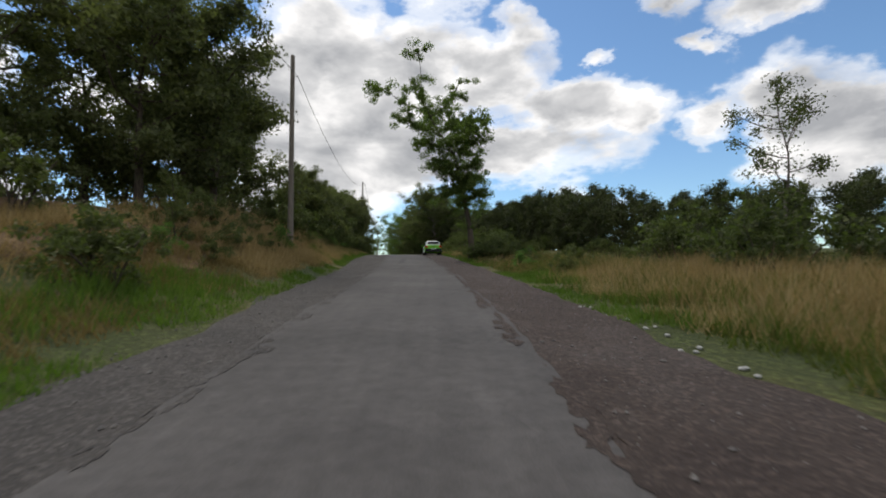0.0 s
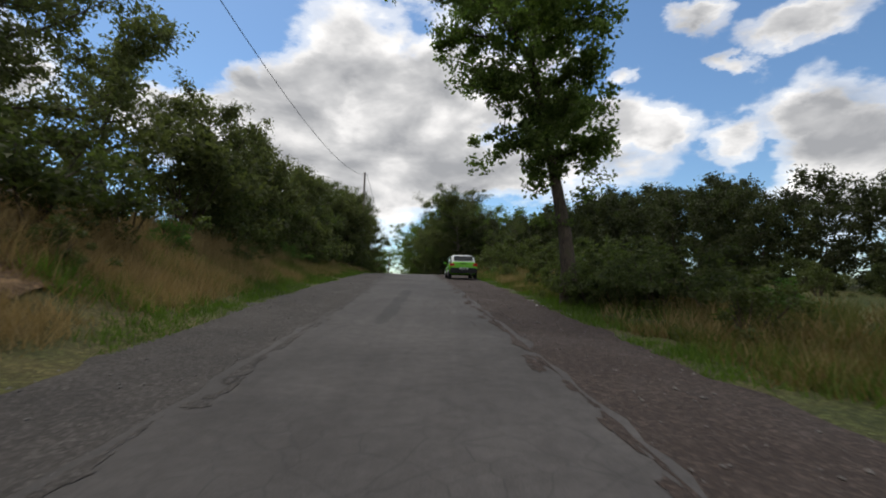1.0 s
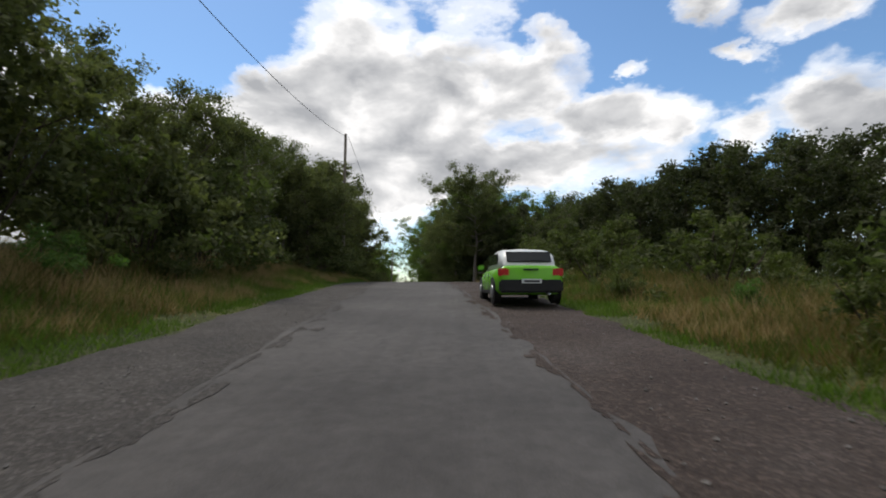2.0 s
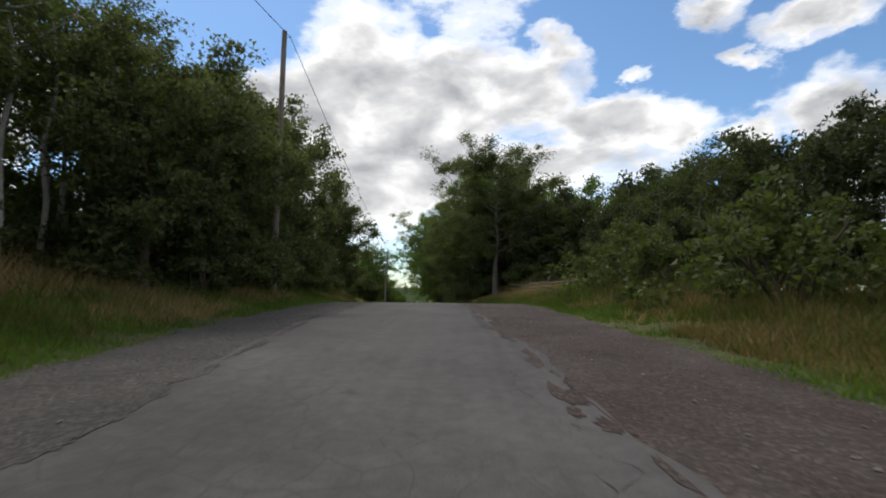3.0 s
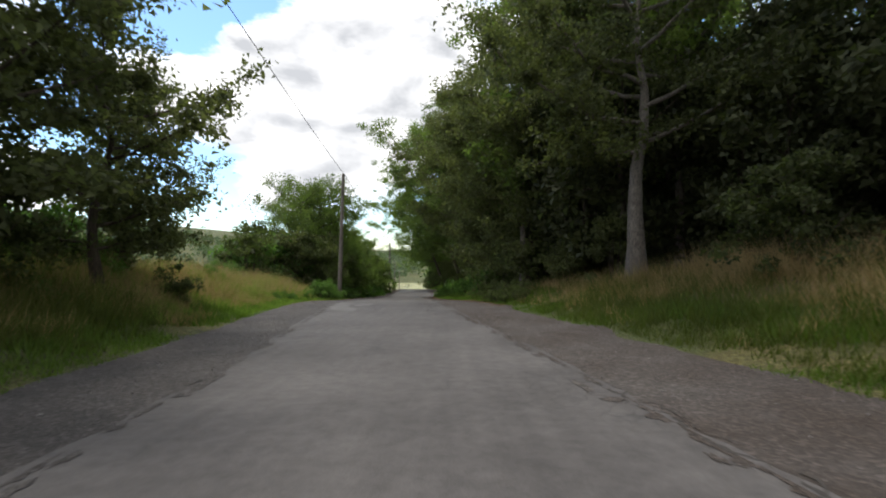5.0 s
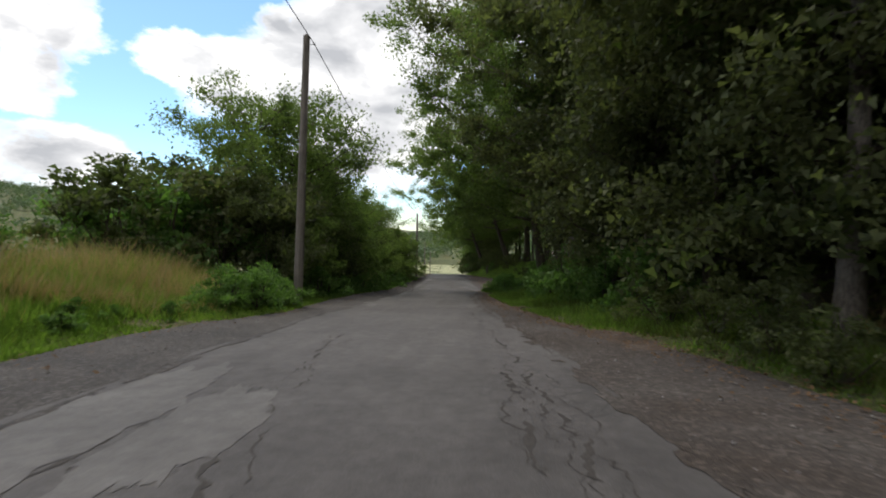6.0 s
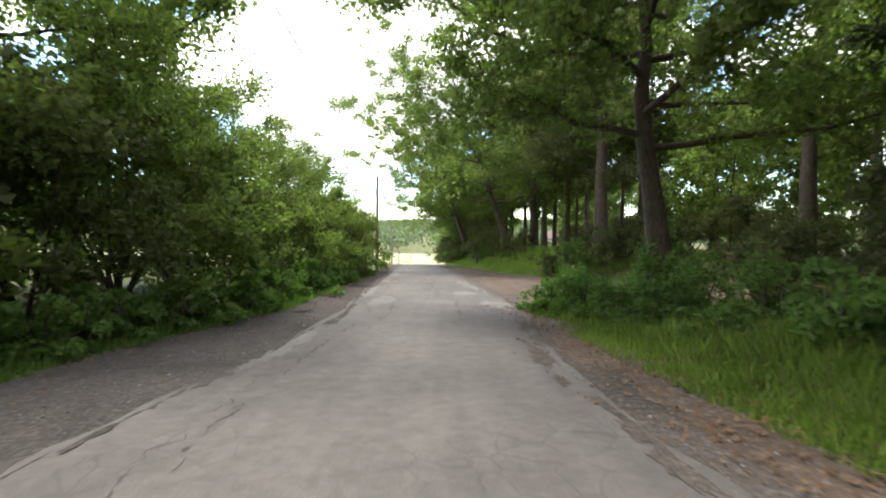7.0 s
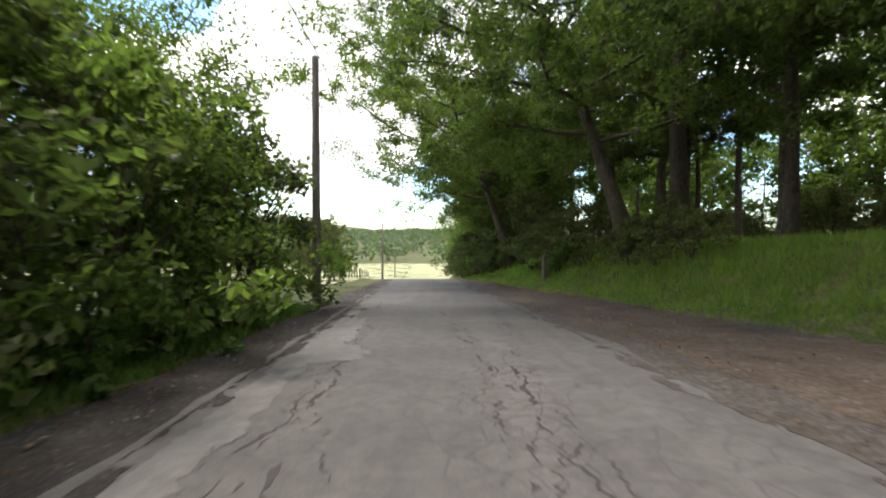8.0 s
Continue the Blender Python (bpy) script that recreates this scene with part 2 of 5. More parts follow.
def plain(name, colour, rough=0.5, metal=0.0, wear=0.12, scale=12):
    m, n, l, b, co = material(name)
    v = noise_tex(n, l, co, scale, 5, 0.65)
    l.new(mixed(n, l, 1.0, colour, ramp(n, l, v, [(0.3, 1 - wear), (0.7, 1 + wear)]), "MULTIPLY"), b.inputs["Base Color"])
    b.inputs["Roughness"].default_value, b.inputs["Metallic"].default_value = rough, metal
    return m


ASPHALT = asphalt_material("asphalt", (0.08, 0.0738, 0.0705), 0.55, (0.094, 0.09, 0.086))
ASPHALT_NEW = asphalt_material("asphalt_patch", (0.132, 0.124, 0.118), 0.5)
ASPHALT_DARK = asphalt_material("asphalt_worn", (0.055, 0.0525, 0.05), 0.6)
# past 122 m: dark soil, with the overhanging hedge's shade painted into the colours
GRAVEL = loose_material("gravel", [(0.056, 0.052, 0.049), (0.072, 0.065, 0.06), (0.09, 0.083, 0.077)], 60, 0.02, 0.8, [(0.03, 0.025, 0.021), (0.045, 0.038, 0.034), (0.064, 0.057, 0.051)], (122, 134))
GRAVEL_RED = loose_material("red_gravel", [(0.042, 0.03, 0.026), (0.058, 0.043, 0.036), (0.075, 0.06, 0.053)], 50, 0.02, 0.6, [(0.052, 0.04, 0.032), (0.068, 0.057, 0.05), (0.088, 0.079, 0.071)])
TURF = loose_material("turf", [(0.04, 0.06, 0.014), (0.075, 0.085, 0.026), (0.145, 0.118, 0.046)], 35, 0.05, 0.25)
HEATH = loose_material("dry_heath", [(0.078, 0.043, 0.02), (0.13, 0.078, 0.038), (0.2, 0.13, 0.068)], 14, 0.06, 0.3)
MEADOW = loose_material("meadow_grass", [(0.2, 0.22, 0.1), (0.29, 0.29, 0.15), (0.36, 0.34, 0.2)], 12, 0.05, 0.08)
BROWN_SOIL = loose_material("leaf_strewn_soil", [(0.05, 0.036, 0.027), (0.082, 0.06, 0.046), (0.115, 0.09, 0.07)], 45, 0.02, 0.9)
LITTER = loose_material("leaf_litter", [(0.06, 0.04, 0.022), (0.11, 0.07, 0.04), (0.16, 0.11, 0.06)], 40, 0.02, 1.2)
LEAF_OAK = leaf_material("oak_leaf", (0.058, 0.078, 0.028), (0.18, 0.212, 0.076), 0.58)
LEAF_OLIVE = leaf_material("olive_leaf", (0.055, 0.064, 0.03), (0.165, 0.18, 0.08), 0.5, (1.05, 1.2, 0.6))
LEAF_LIGHT = leaf_material("hazel_leaf", (0.06, 0.11, 0.03), (0.15, 0.225, 0.07), 0.5)
LEAF_BIRCH = leaf_material("birch_leaf", (0.05, 0.06, 0.022), (0.135, 0.145, 0.055))
LEAF_DARK = leaf_material("hawthorn_leaf", (0.044, 0.052, 0.024), (0.122, 0.134, 0.056), 0.45)
LEAF_WOOD = leaf_material("wood_leaf", (0.03, 0.035, 0.018), (0.085, 0.09, 0.042), 0.32)
BRACKEN = leaf_material("bracken_leaf", (0.05, 0.08, 0.015), (0.13, 0.13, 0.035), 0.35)
BLADE_GREEN = leaf_material("green_grass", (0.055, 0.10, 0.016), (0.15, 0.205, 0.042), 0.38)
# green_grass made about 1.6 times lighter: painted light against the canopy's shade
BLADE_BRIGHTENED = leaf_material("lush_grass", (0.095, 0.15, 0.028), (0.24, 0.31, 0.075), 0.45)
BLADE_STRAW = leaf_material("dry_grass", (0.24, 0.18, 0.075), (0.46, 0.35, 0.18), 0.3, (1.05, 0.95, 0.7))
BLADE_BROWN = leaf_material("brown_grass", (0.145, 0.108, 0.04), (0.295, 0.23, 0.096), 0.25, (1.05, 0.95, 0.7))
BARK = bark_material("oak_bark", (0.026, 0.02, 0.015), (0.12, 0.092, 0.068), 0.18, (0.05, 0.06, 0.02))
BARK_GREY = bark_material("grey_bark", (0.06, 0.05, 0.042), (0.25, 0.215, 0.18), 0.3)
BARK_PALE = bark_material("birch_bark", (0.14, 0.13, 0.12), (0.42, 0.4, 0.37), 0.5)
POLE_WOOD = bark_material("pole_wood", (0.105, 0.09, 0.075), (0.24, 0.205, 0.17), 0.03)
DEAD_WOOD = bark_material("dead_wood", (0.085, 0.075, 0.062), (0.26, 0.23, 0.195), 0.3)
POST_WOOD = bark_material("post_wood", (0.07, 0.055, 0.04), (0.18, 0.14, 0.10), 0.05)
STONE = plain("pebble_stone", (0.16, 0.148, 0.138), 0.85, 0.0, 0.5, 9)
# distance haze painted into the leaf colour: paler and greyer than the near leaves
HAZED_LEAF = leaf_material("hazed_leaf", (0.075, 0.1, 0.06), (0.14, 0.17, 0.1), 0.3)
DEAD_LEAF = leaf_material("dead_leaf", (0.06, 0.032, 0.016), (0.17, 0.10, 0.05), 0.1)
PALE_STONE = plain("pale_stone", (0.38, 0.37, 0.35), 0.85, 0.0, 0.25, 14)
TAR = plain("open_crack", (0.045, 0.04, 0.036), 0.95, 0.0, 0.3, 40)
RENDER_WHITE = plain("white_render", (0.72, 0.71, 0.68), 0.85, 0.0, 0.12, 3)
ROOF = plain("roof_tile", (0.09, 0.06, 0.05), 0.8, 0.0, 0.3, 6)
PANE = plain("dark_glass", (0.015, 0.018, 0.02), 0.06, 0.0, 0.05)
CAR_GREEN = plain("green_paint", (0.16, 0.48, 0.03), 0.25, 0.0, 0.04, 3)
CAR_WHITE = plain("white_paint", (0.7, 0.72, 0.7), 0.25, 0.0, 0.04, 3)
LAMP_RED = plain("red_lamp", (0.45, 0.02, 0.015), 0.2)
RUBBER = plain("black_rubber", (0.02, 0.02, 0.021), 0.7)
WIRE = plain("black_cable", (0.02, 0.02, 0.02), 0.6)
STEEL = plain("galvanised_steel", (0.35, 0.36, 0.37), 0.45, 0.9)


# ---------------------------------------------------------------- builders
def mesh_of(name, verts, faces, mat, smooth_faces=False):
    me = bpy.data.meshes.new(name)
    verts, faces = np.asarray(verts, dtype=np.float32), np.asarray(faces, dtype=np.int32)
    k = faces.shape[1]
    me.vertices.add(len(verts))
    me.vertices.foreach_set("co", verts.ravel())
    me.loops.add(faces.size)
    me.loops.foreach_set("vertex_index", faces.ravel())
    me.polygons.add(len(faces))
    me.polygons.foreach_set("loop_start", np.arange(0, faces.size, k, dtype=np.int32))
    me.polygons.foreach_set("use_smooth", np.full(len(faces), smooth_faces))
    me.update(calc_edges=True)
    me.materials.append(mat)
    return me


def part(name, data, mat, parent, label=""):
    """One mesh object under a thing or a part; data is a bmesh or a mesh."""
    if isinstance(data, bmesh.types.BMesh):
        me = bpy.data.meshes.new(name)
        data.to_mesh(me)
        data.free()
        me.materials.append(mat)
    else:
        me = data
    ob = new(name, me)
    ob.parent = parent
    return tagged(ob, label)


def thing(name, label, category, group="", m=None):
    ob = new(name)
    ob.empty_display_size = 0.2
    if m is not None:
        ob.matrix_basis = m
    return tagged(ob, label, category, group, "thing")


def ground_h(s, d):
    """Height of the ground over the road beside it."""
    s, d = np.asarray(s, dtype=float), np.asarray(d, dtype=float)
    left, right = table(LEFT_OUT, s), table(RIGHT_OUT, s)
    ld, rd = np.maximum(left - d, 0), np.maximum(d - right, 0)
    bank = table(LEFT_BANK, s)
    h = bank * np.clip(ld / 4.0, 0, 1) ** 1.2
    h = h + table(RIGHT_BANK, s) * np.clip(rd / table([(140, 5.0), (150, 3.0)], s), 0, 1) ** 1.2
    h = h + table(LEFT_RISE, s) * np.clip((ld - 3.5) / 12.0, 0, 1)
    bumps = 0.10 * np.sin(s * 0.9 + d * 0.7) * np.sin(d * 1.3 - s * 0.35) + 0.05 * np.sin(s * 2.3) * np.sin(d * 2.9 + 1)
    h = h + bumps * np.clip((ld + rd) / 1.5, 0, 1) * np.clip(1 - (ld + rd) / 80, 0, 1)
    far = np.clip((np.abs(d) - 60) / 500, 0, 1)
    h = h + far * table(FAR_SIDE, s)
    h = h + 55 * np.clip((-d - 130) / 400, 0, 1) * np.clip((s - 170) / 120, 0, 1)
    h = h + table(FAR_HILL, s) * (1 + 0.25 * np.sin(d / 170.0 + 1.0))
    return h


def place(s, d, h=0.0):
    x, y, z = line(s)
    return np.asarray(x + d), np.asarray(y + 0 * np.asarray(d)), np.asarray(z + ground_h(s, d) + h)


def at(s, d, h=0.0, turn=0.0, size=1.0):
    x, y, z = place(s, d, h)
    return Matrix.Translation((float(x), float(y), float(z))) @ Matrix.Rotation(radians(turn), 4, "Z") @ Matrix.Scale(size, 4)


LEFT_EDGE = [(-400, -2.1), (0, -2.1), (25, -2.1), (40, -2.2), (65, -2.9), (82, -2.35), (98, -2.8), (108, -3.2), (118, -3.0), (125, -2.4), (133, -1.7), (138, -1.95), (148, -2.0), (1600, -2.2)]
RIGHT_EDGE = [(-400, 1.25), (0, 1.25), (24, 1.6), (36, 1.5), (66, 1.7), (76, 1.9), (83, 2.6), (95, 2.4), (104, 1.85), (120, 1.7), (128, 1.9), (135, 2.95), (152, 2.85), (168, 2.4), (1600, 2.2)]
LEFT_OUT = [(-400, -3.2), (4, -3.3), (24, -3.8), (35, -4.4), (67, -4.7), (84, -4.4), (106, -4.9), (112, -5.2), (117, -4.1), (123, -4.4), (128, -4.2), (134, -3.2), (148, -3.1), (162, -2.8), (1600, -2.7)]
RIGHT_OUT = [(-400, 3.1), (12, 3.15), (27, 3.3), (38, 3.4), (60, 4.2), (71, 4.5), (85, 5.2), (93, 5.0), (104, 4.15), (111, 4.0), (116, 3.1), (121, 2.85), (129, 2.8), (135.2, 3.0), (138, 8.5), (140.5, 14), (148.5, 13), (150.2, 8.5), (153, 6.6), (158, 6.0), (166, 4.6), (176, 3.2), (1600, 2.8)]
LEFT_BANK = [(-400, 0.7), (0, 0.8), (10, 1.4), (17, 2.1), (32, 2.0), (42, 1.3), (50, 1.0), (75, 1.0), (92, 1.1), (110, 0.9), (122, 0.7), (145, 0.4), (165, 0.1), (1600, 0.0)]
RIGHT_BANK = [(-400, 0.0), (35, 0.1), (60, 0.4), (80, 0.8), (95, 1.4), (106, 1.2), (115, 0.8), (126, 0.7), (132, 0.15), (142, 0.2), (148, 0.6), (153, 1.6), (170, 1.9), (190, 0.8), (215, 0.0), (1600, 0.0)]
LEFT_RISE = [(-400, 1.3), (28, 1.3), (60, 0.3), (90, 0.0), (1600, 0.0)]
FAR_SIDE = [(-400, 0), (60, 0), (160, 2), (230, 4), (1600, 4)]
FAR_HILL = [(-400, 0), (330, 0), (520, 1), (900, 9), (1100, 12), (1600, 10)]


def strip(name, s_from, s_to, step, d_left, d_right, n, mat, lift, edge=0.0, seed=0):
    """A band along the lane between two lines (functions of s)."""
    rng = np.random.default_rng(seed)
    ss = np.arange(s_from, s_to + step / 2, step)
    lo, hi = (line_of(ss) + edge * (smooth(rng.normal(0, 1.6, len(ss)), 13) + smooth(rng.normal(0, 0.7, len(ss)), 3)) for line_of in (d_left, d_right))
    f = np.linspace(0, 1, n)
    d = lo[:, None] * (1 - f) + hi[:, None] * f
    s = np.repeat(ss[:, None], n, 1)
    x, y, z = place(s, d, lift)
    verts = np.stack([x, y, z], -1).reshape(-1, 3)
    i = np.arange(len(ss) - 1)[:, None] * n + np.arange(n - 1)
    faces = np.stack([i, i + 1, i + n + 1, i + n], -1).reshape(-1, 4)
    return mesh_of(name, verts, faces, mat, True)


# ---------------------------------------------------------------- ground, road, shoulders
def build_ground():
    ss = np.concatenate([np.arange(-400, -40, 12), np.arange(-40, 175, 0.8), np.arange(175, 330, 4), np.arange(330, 1600, 18)])
    dd = np.concatenate([-np.geomspace(14, 1400, 40)[::-1], np.arange(-13.5, 13.6, 0.45), np.geomspace(14, 1400, 40)])
    s, d = np.meshgrid(ss, dd, indexing="ij")
    x, y, z = place(s, d)
    z = z - 0.12 * ((d > table(LEFT_EDGE, s)) & (d < table(RIGHT_EDGE, s)))
    n = len(dd)
    i = np.arange(len(ss) - 1)[:, None] * n + np.arange(n - 1)
    faces = np.stack([i, i + 1, i + n + 1, i + n], -1).reshape(-1, 4)
    ob = new("ground", mesh_of("ground", np.stack([x, y, z], -1).reshape(-1, 3), faces, TURF, True))
    tagged(ob, "rough turf of green and dry grass beside the lane", "ground", kind="structure")


build_ground()
road = new("road", strip("road", -30, 236, 0.25, lambda s: table(LEFT_EDGE, s), lambda s: table(RIGHT_EDGE, s), 14, ASPHALT, 0.029, 0.08, 3))
tagged(road, "worn grey asphalt lane with cracks and frayed edges", "road", kind="structure")
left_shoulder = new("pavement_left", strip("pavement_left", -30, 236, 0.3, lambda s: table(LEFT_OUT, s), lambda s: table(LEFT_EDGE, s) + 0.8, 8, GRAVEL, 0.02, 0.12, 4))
tagged(left_shoulder, "grey gravel shoulder beside the lane, with dark soil and painted hedge shade farther on", "shoulder", kind="structure")
right_shoulder = new("pavement_right", strip("pavement_right", -30, 236, 0.3, lambda s: table(RIGHT_EDGE, s) - 0.8, lambda s: table(RIGHT_OUT, s), 10, GRAVEL_RED, 0.02, 0.15, 5))
tagged(right_shoulder, "brown gravel shoulder strewn with pebbles and leaves", "shoulder", kind="structure")
drive = new("ground_drive", strip("ground_drive", 112, 178, 0.4, lambda s: np.where(s > 136.6, table(RIGHT_EDGE, s) + 0.55, table(RIGHT_OUT, s) - 0.5), lambda s: table(RIGHT_OUT, s) + 0.25, 12, BROWN_SOIL, 0.0235, 0.22, 15))
tagged(drive, "brown leaf-strewn soil of the drive and the lane's edge", "drive", kind="structure")
wood_floor = new("ground_wood", strip("ground_wood", 88, 205, 1.0, lambda s: table(RIGHT_OUT, s) + np.where((s > 149) & (s < 178), 7.5, 2.6), lambda s: 36 + 3 * np.sin(s * 0.23) + 1.5 * np.sin(s * 0.61 + 2), 40, LITTER, 0.03, 0.4, 7))
tagged(wood_floor, "dark brown leaf litter on the wood's floor", "ground", kind="structure")
heath = new("ground_heath", strip("ground_heath", -20, 60, 0.5, lambda s: -8 - 46 * np.sqrt(np.clip(1 - ((s - 20) / 40.5) ** 2, 0, 1)) * (1 + 0.12 * np.sin(s * 0.31) + 0.07 * np.sin(s * 0.83 + 1)), lambda s: table([(-20, -8), (6, -7.0), (14, -5.2), (30, -5.4), (40, -7), (60, -6.5)], s), 220, HEATH, 0.05, 0.3, 12))
tagged(heath, "reddish brown heath with dry bracken above the bank", "heath", kind="structure")
meadow = new("ground_meadow", strip("ground_meadow", 168, 330, 2.0, lambda s: 0 * s - 150, lambda s: table(LEFT_OUT, s) - 1.5, 60, MEADOW, 0.05, 0.3, 8))
tagged(meadow, "pale mown meadow beyond the fence", "meadow", kind="structure")
meadow_right = new("ground_meadow_far", strip("ground_meadow_far", 228, 330, 2.0, lambda s: np.where(s > 238, table(LEFT_OUT, s) - 1.4, table(RIGHT_OUT, s) + 1.0), lambda s: 0 * s + 120, 50, MEADOW, 0.05, 0.3, 9))
tagged(meadow_right, "pale mown meadow beside the lane", "meadow", kind="structure")


# ---------------------------------------------------------------- plants
def tube(points, radii, sides):
    """Rings round a polyline: verts and quad faces."""
    p, r = np.asarray(points, dtype=float), np.asarray(radii, dtype=float)
    t = np.gradient(p, axis=0)
    t /= np.linalg.norm(t, axis=1)[:, None] + 1e-9
    ref = np.where(np.abs(t[:, 2:3]) > 0.9, [[1.0, 0, 0]], [[0, 0, 1.0]])
    u = np.cross(t, ref)
    u /= np.linalg.norm(u, axis=1)[:, None] + 1e-9
    v = np.cross(t, u)
    a = np.linspace(0, 2 * np.pi, sides, endpoint=False)
    ring = p[:, None] + r[:, None, None] * (np.cos(a)[None, :, None] * u[:, None] + np.sin(a)[None, :, None] * v[:, None])
    i = np.arange(len(p) - 1)[:, None] * sides + np.arange(sides)
    j = np.arange(len(p) - 1)[:, None] * sides + (np.arange(sides) + 1) % sides
    return ring.reshape(-1, 3), np.stack([i, j, j + sides, i + sides], -1).reshape(-1, 4)


def joined(pieces):
    verts, faces, k = [], [], 0
    for v, f in pieces:
        verts.append(v)
        faces.append(f + k)
        k += len(v)
    return np.concatenate(verts), np.concatenate(faces)


def leaves_at(rng, centres, radii, count, size, flat=0.5, simple=False):
    """Folded leaf blades scattered round clump centres."""
    pick = rng.integers(0, len(centres), count)
    off = rng.normal(0, 1, (count, 3))
    off *= (rng.random((count, 1)) ** 0.6) / (np.linalg.norm(off, axis=1)[:, None] + 1e-9)
    c = centres[pick] + off * radii[pick][:, None] * np.array([1, 1, 0.75])
    nrm = rng.normal(0, 1, (count, 3)) + np.array([0, 0, flat])
    nrm /= np.linalg.norm(nrm, axis=1)[:, None]
    a = np.cross(nrm, rng.normal(0, 1, (count, 3)))
    a /= np.linalg.norm(a, axis=1)[:, None] + 1e-9
    b = np.cross(nrm, a)
    L = size * rng.uniform(0.6, 1.3, (count, 1))
    if simple:
        return np.stack([c - a * L * 0.5, c + b * L * 0.45 + nrm * L * 0.1, c + a * L * 0.5 - b * L * 0.2], 1).reshape(-1, 3), np.arange(count * 3).reshape(-1, 3)
    verts = np.stack([c - a * L * 0.5, c + b * L * 0.3 + nrm * L * 0.12, c + a * L * 0.5 - nrm * L * 0.1, c - b * L * 0.3 + nrm * L * 0.12], 1).reshape(-1, 3)
    return verts, np.arange(count * 4).reshape(-1, 4)


def grow(seed, height, spread, base, trunk_r, leaf_n, leaf, limbs=11, lean=(0, 0), clump=0.75, bare=0.0, shape="round", wiggle=0.25, twigs=4, simple=False, limb_leaves=True, skirt=None, upward=1.0, bend=1.0):
    """Trunk and limbs in one pass and a crown of leaf clumps; returns the meshes' data."""
    rng = np.random.default_rng(seed)
    f = np.linspace(0, 1, 12)
    sway = smooth(rng.normal(0, wiggle, (12,)), 3), smooth(rng.normal(0, wiggle, (12,)), 3)
    trunk = np.stack([f ** bend * lean[0] + sway[0] * f, f * lean[1] + sway[1] * f, f * height * 0.93 - 0.25 * (f == 0)], 1)
    stem = tube(trunk, trunk_r * (1 - f) ** (0.8 if base > 0.35 else 1.5) + 0.015 + trunk_r * 0.45 * np.exp(-f * 18), 9)
    boughs, wood = [], []
    centres, radii = [], []
    for k in range(limbs):
        g = base + (0.96 - base) * (k + rng.random() * 0.8) / limbs
        start = np.array([np.interp(g, f, trunk[:, i]) for i in range(3)])
        q = (g - base) / (1 - base)
        reach = {"round": math.sin(math.pi * min(1, 0.16 + 0.78 * q)) ** 0.7, "cone": 1.05 - 0.9 * q, "vase": 0.3 + 0.75 * q}[shape] * spread * rng.uniform(0.7, 1.15)
        ang = k * 2.4 + rng.uniform(-0.6, 0.6)
        rise = upward * reach * rng.uniform(0.3, 0.95) * (0.45 + 0.8 * q)
        e = np.linspace(0, 1, 7)
        away = np.array([math.cos(ang), math.sin(ang), 0])
        limb = start + e[:, None] * reach * away + np.array([0, 0, 1]) * (rise * e ** 1.4)[:, None] + smooth(rng.normal(0, 0.17 * reach, 7), 3)[:, None] * np.array([-away[1], away[0], 0.6]) * e[:, None]
        boughs.append(tube(limb, trunk_r * 0.34 * (1 - g * 0.6) * (1 - e) ** 0.9 + 0.012, 5))
        if limb_leaves:
            for h in (0.28, 0.5, 0.72, 0.95):
                centres.append([np.interp(h, e, limb[:, i]) for i in range(3)])
                radii.append(clump * rng.uniform(0.5, 0.9))
        for j in range(twigs):
            h = rng.uniform(0.3, 1.0)
            a = np.array([np.interp(h, e, limb[:, i]) for i in range(3)])
            way = rng.normal(0, 1, 3) * np.array([1, 1, 0.6]) + away * 0.5 + np.array([0, 0, 0.2])
            tip = a + way / np.linalg.norm(way) * spread * rng.uniform(0.14, 0.34)
            mid = (a + tip) / 2 + rng.normal(0, 0.08, 3)
            wood.append(tube([a, mid, tip], [0.022, 0.014, 0.005], 3))
            if rng.random() >= bare:
                centres += [tip, mid]
                radii += [clump * rng.uniform(0.6, 1.25), clump * rng.uniform(0.4, 0.9)]
    for g in np.linspace(base + 0.25 * (1 - base), 1.0, 7) if skirt is None else np.linspace(skirt, 0.97, 52):
        off = (0, 0, 0) if skirt is None else rng.normal(0, 0.55, 3)
        centres.append([np.interp(g, f, trunk[:, i]) + off[i] for i in range(3)])
        radii.append(clump * rng.uniform(0.9, 1.3) * (0.7 if g < base else 1))
    crown = leaves_at(rng, np.array(centres), np.array(radii), leaf_n, leaf, 0.5, simple)
    return stem, boughs, joined(wood), crown


def tree_proto(name, label, category, bark, foliage, split=True, **shape):
    stem, boughs, wood, crown = grow(**shape)
    ob = thing(name, label, category)
    trunk = part("trunk", mesh_of("trunk", *stem, bark, True), bark, ob)
    if split:
        for bough in boughs:
            part("limb", mesh_of("limb", *bough, bark, True), bark, trunk)
    else:
        wood = joined(boughs + [wood])
    tagged(part("branchwork", mesh_of("branchwork", *wood, bark, True), bark, ob), kind="stuff")
    part("crown", mesh_of("crown", *crown, foliage), foliage, ob)
    return ob


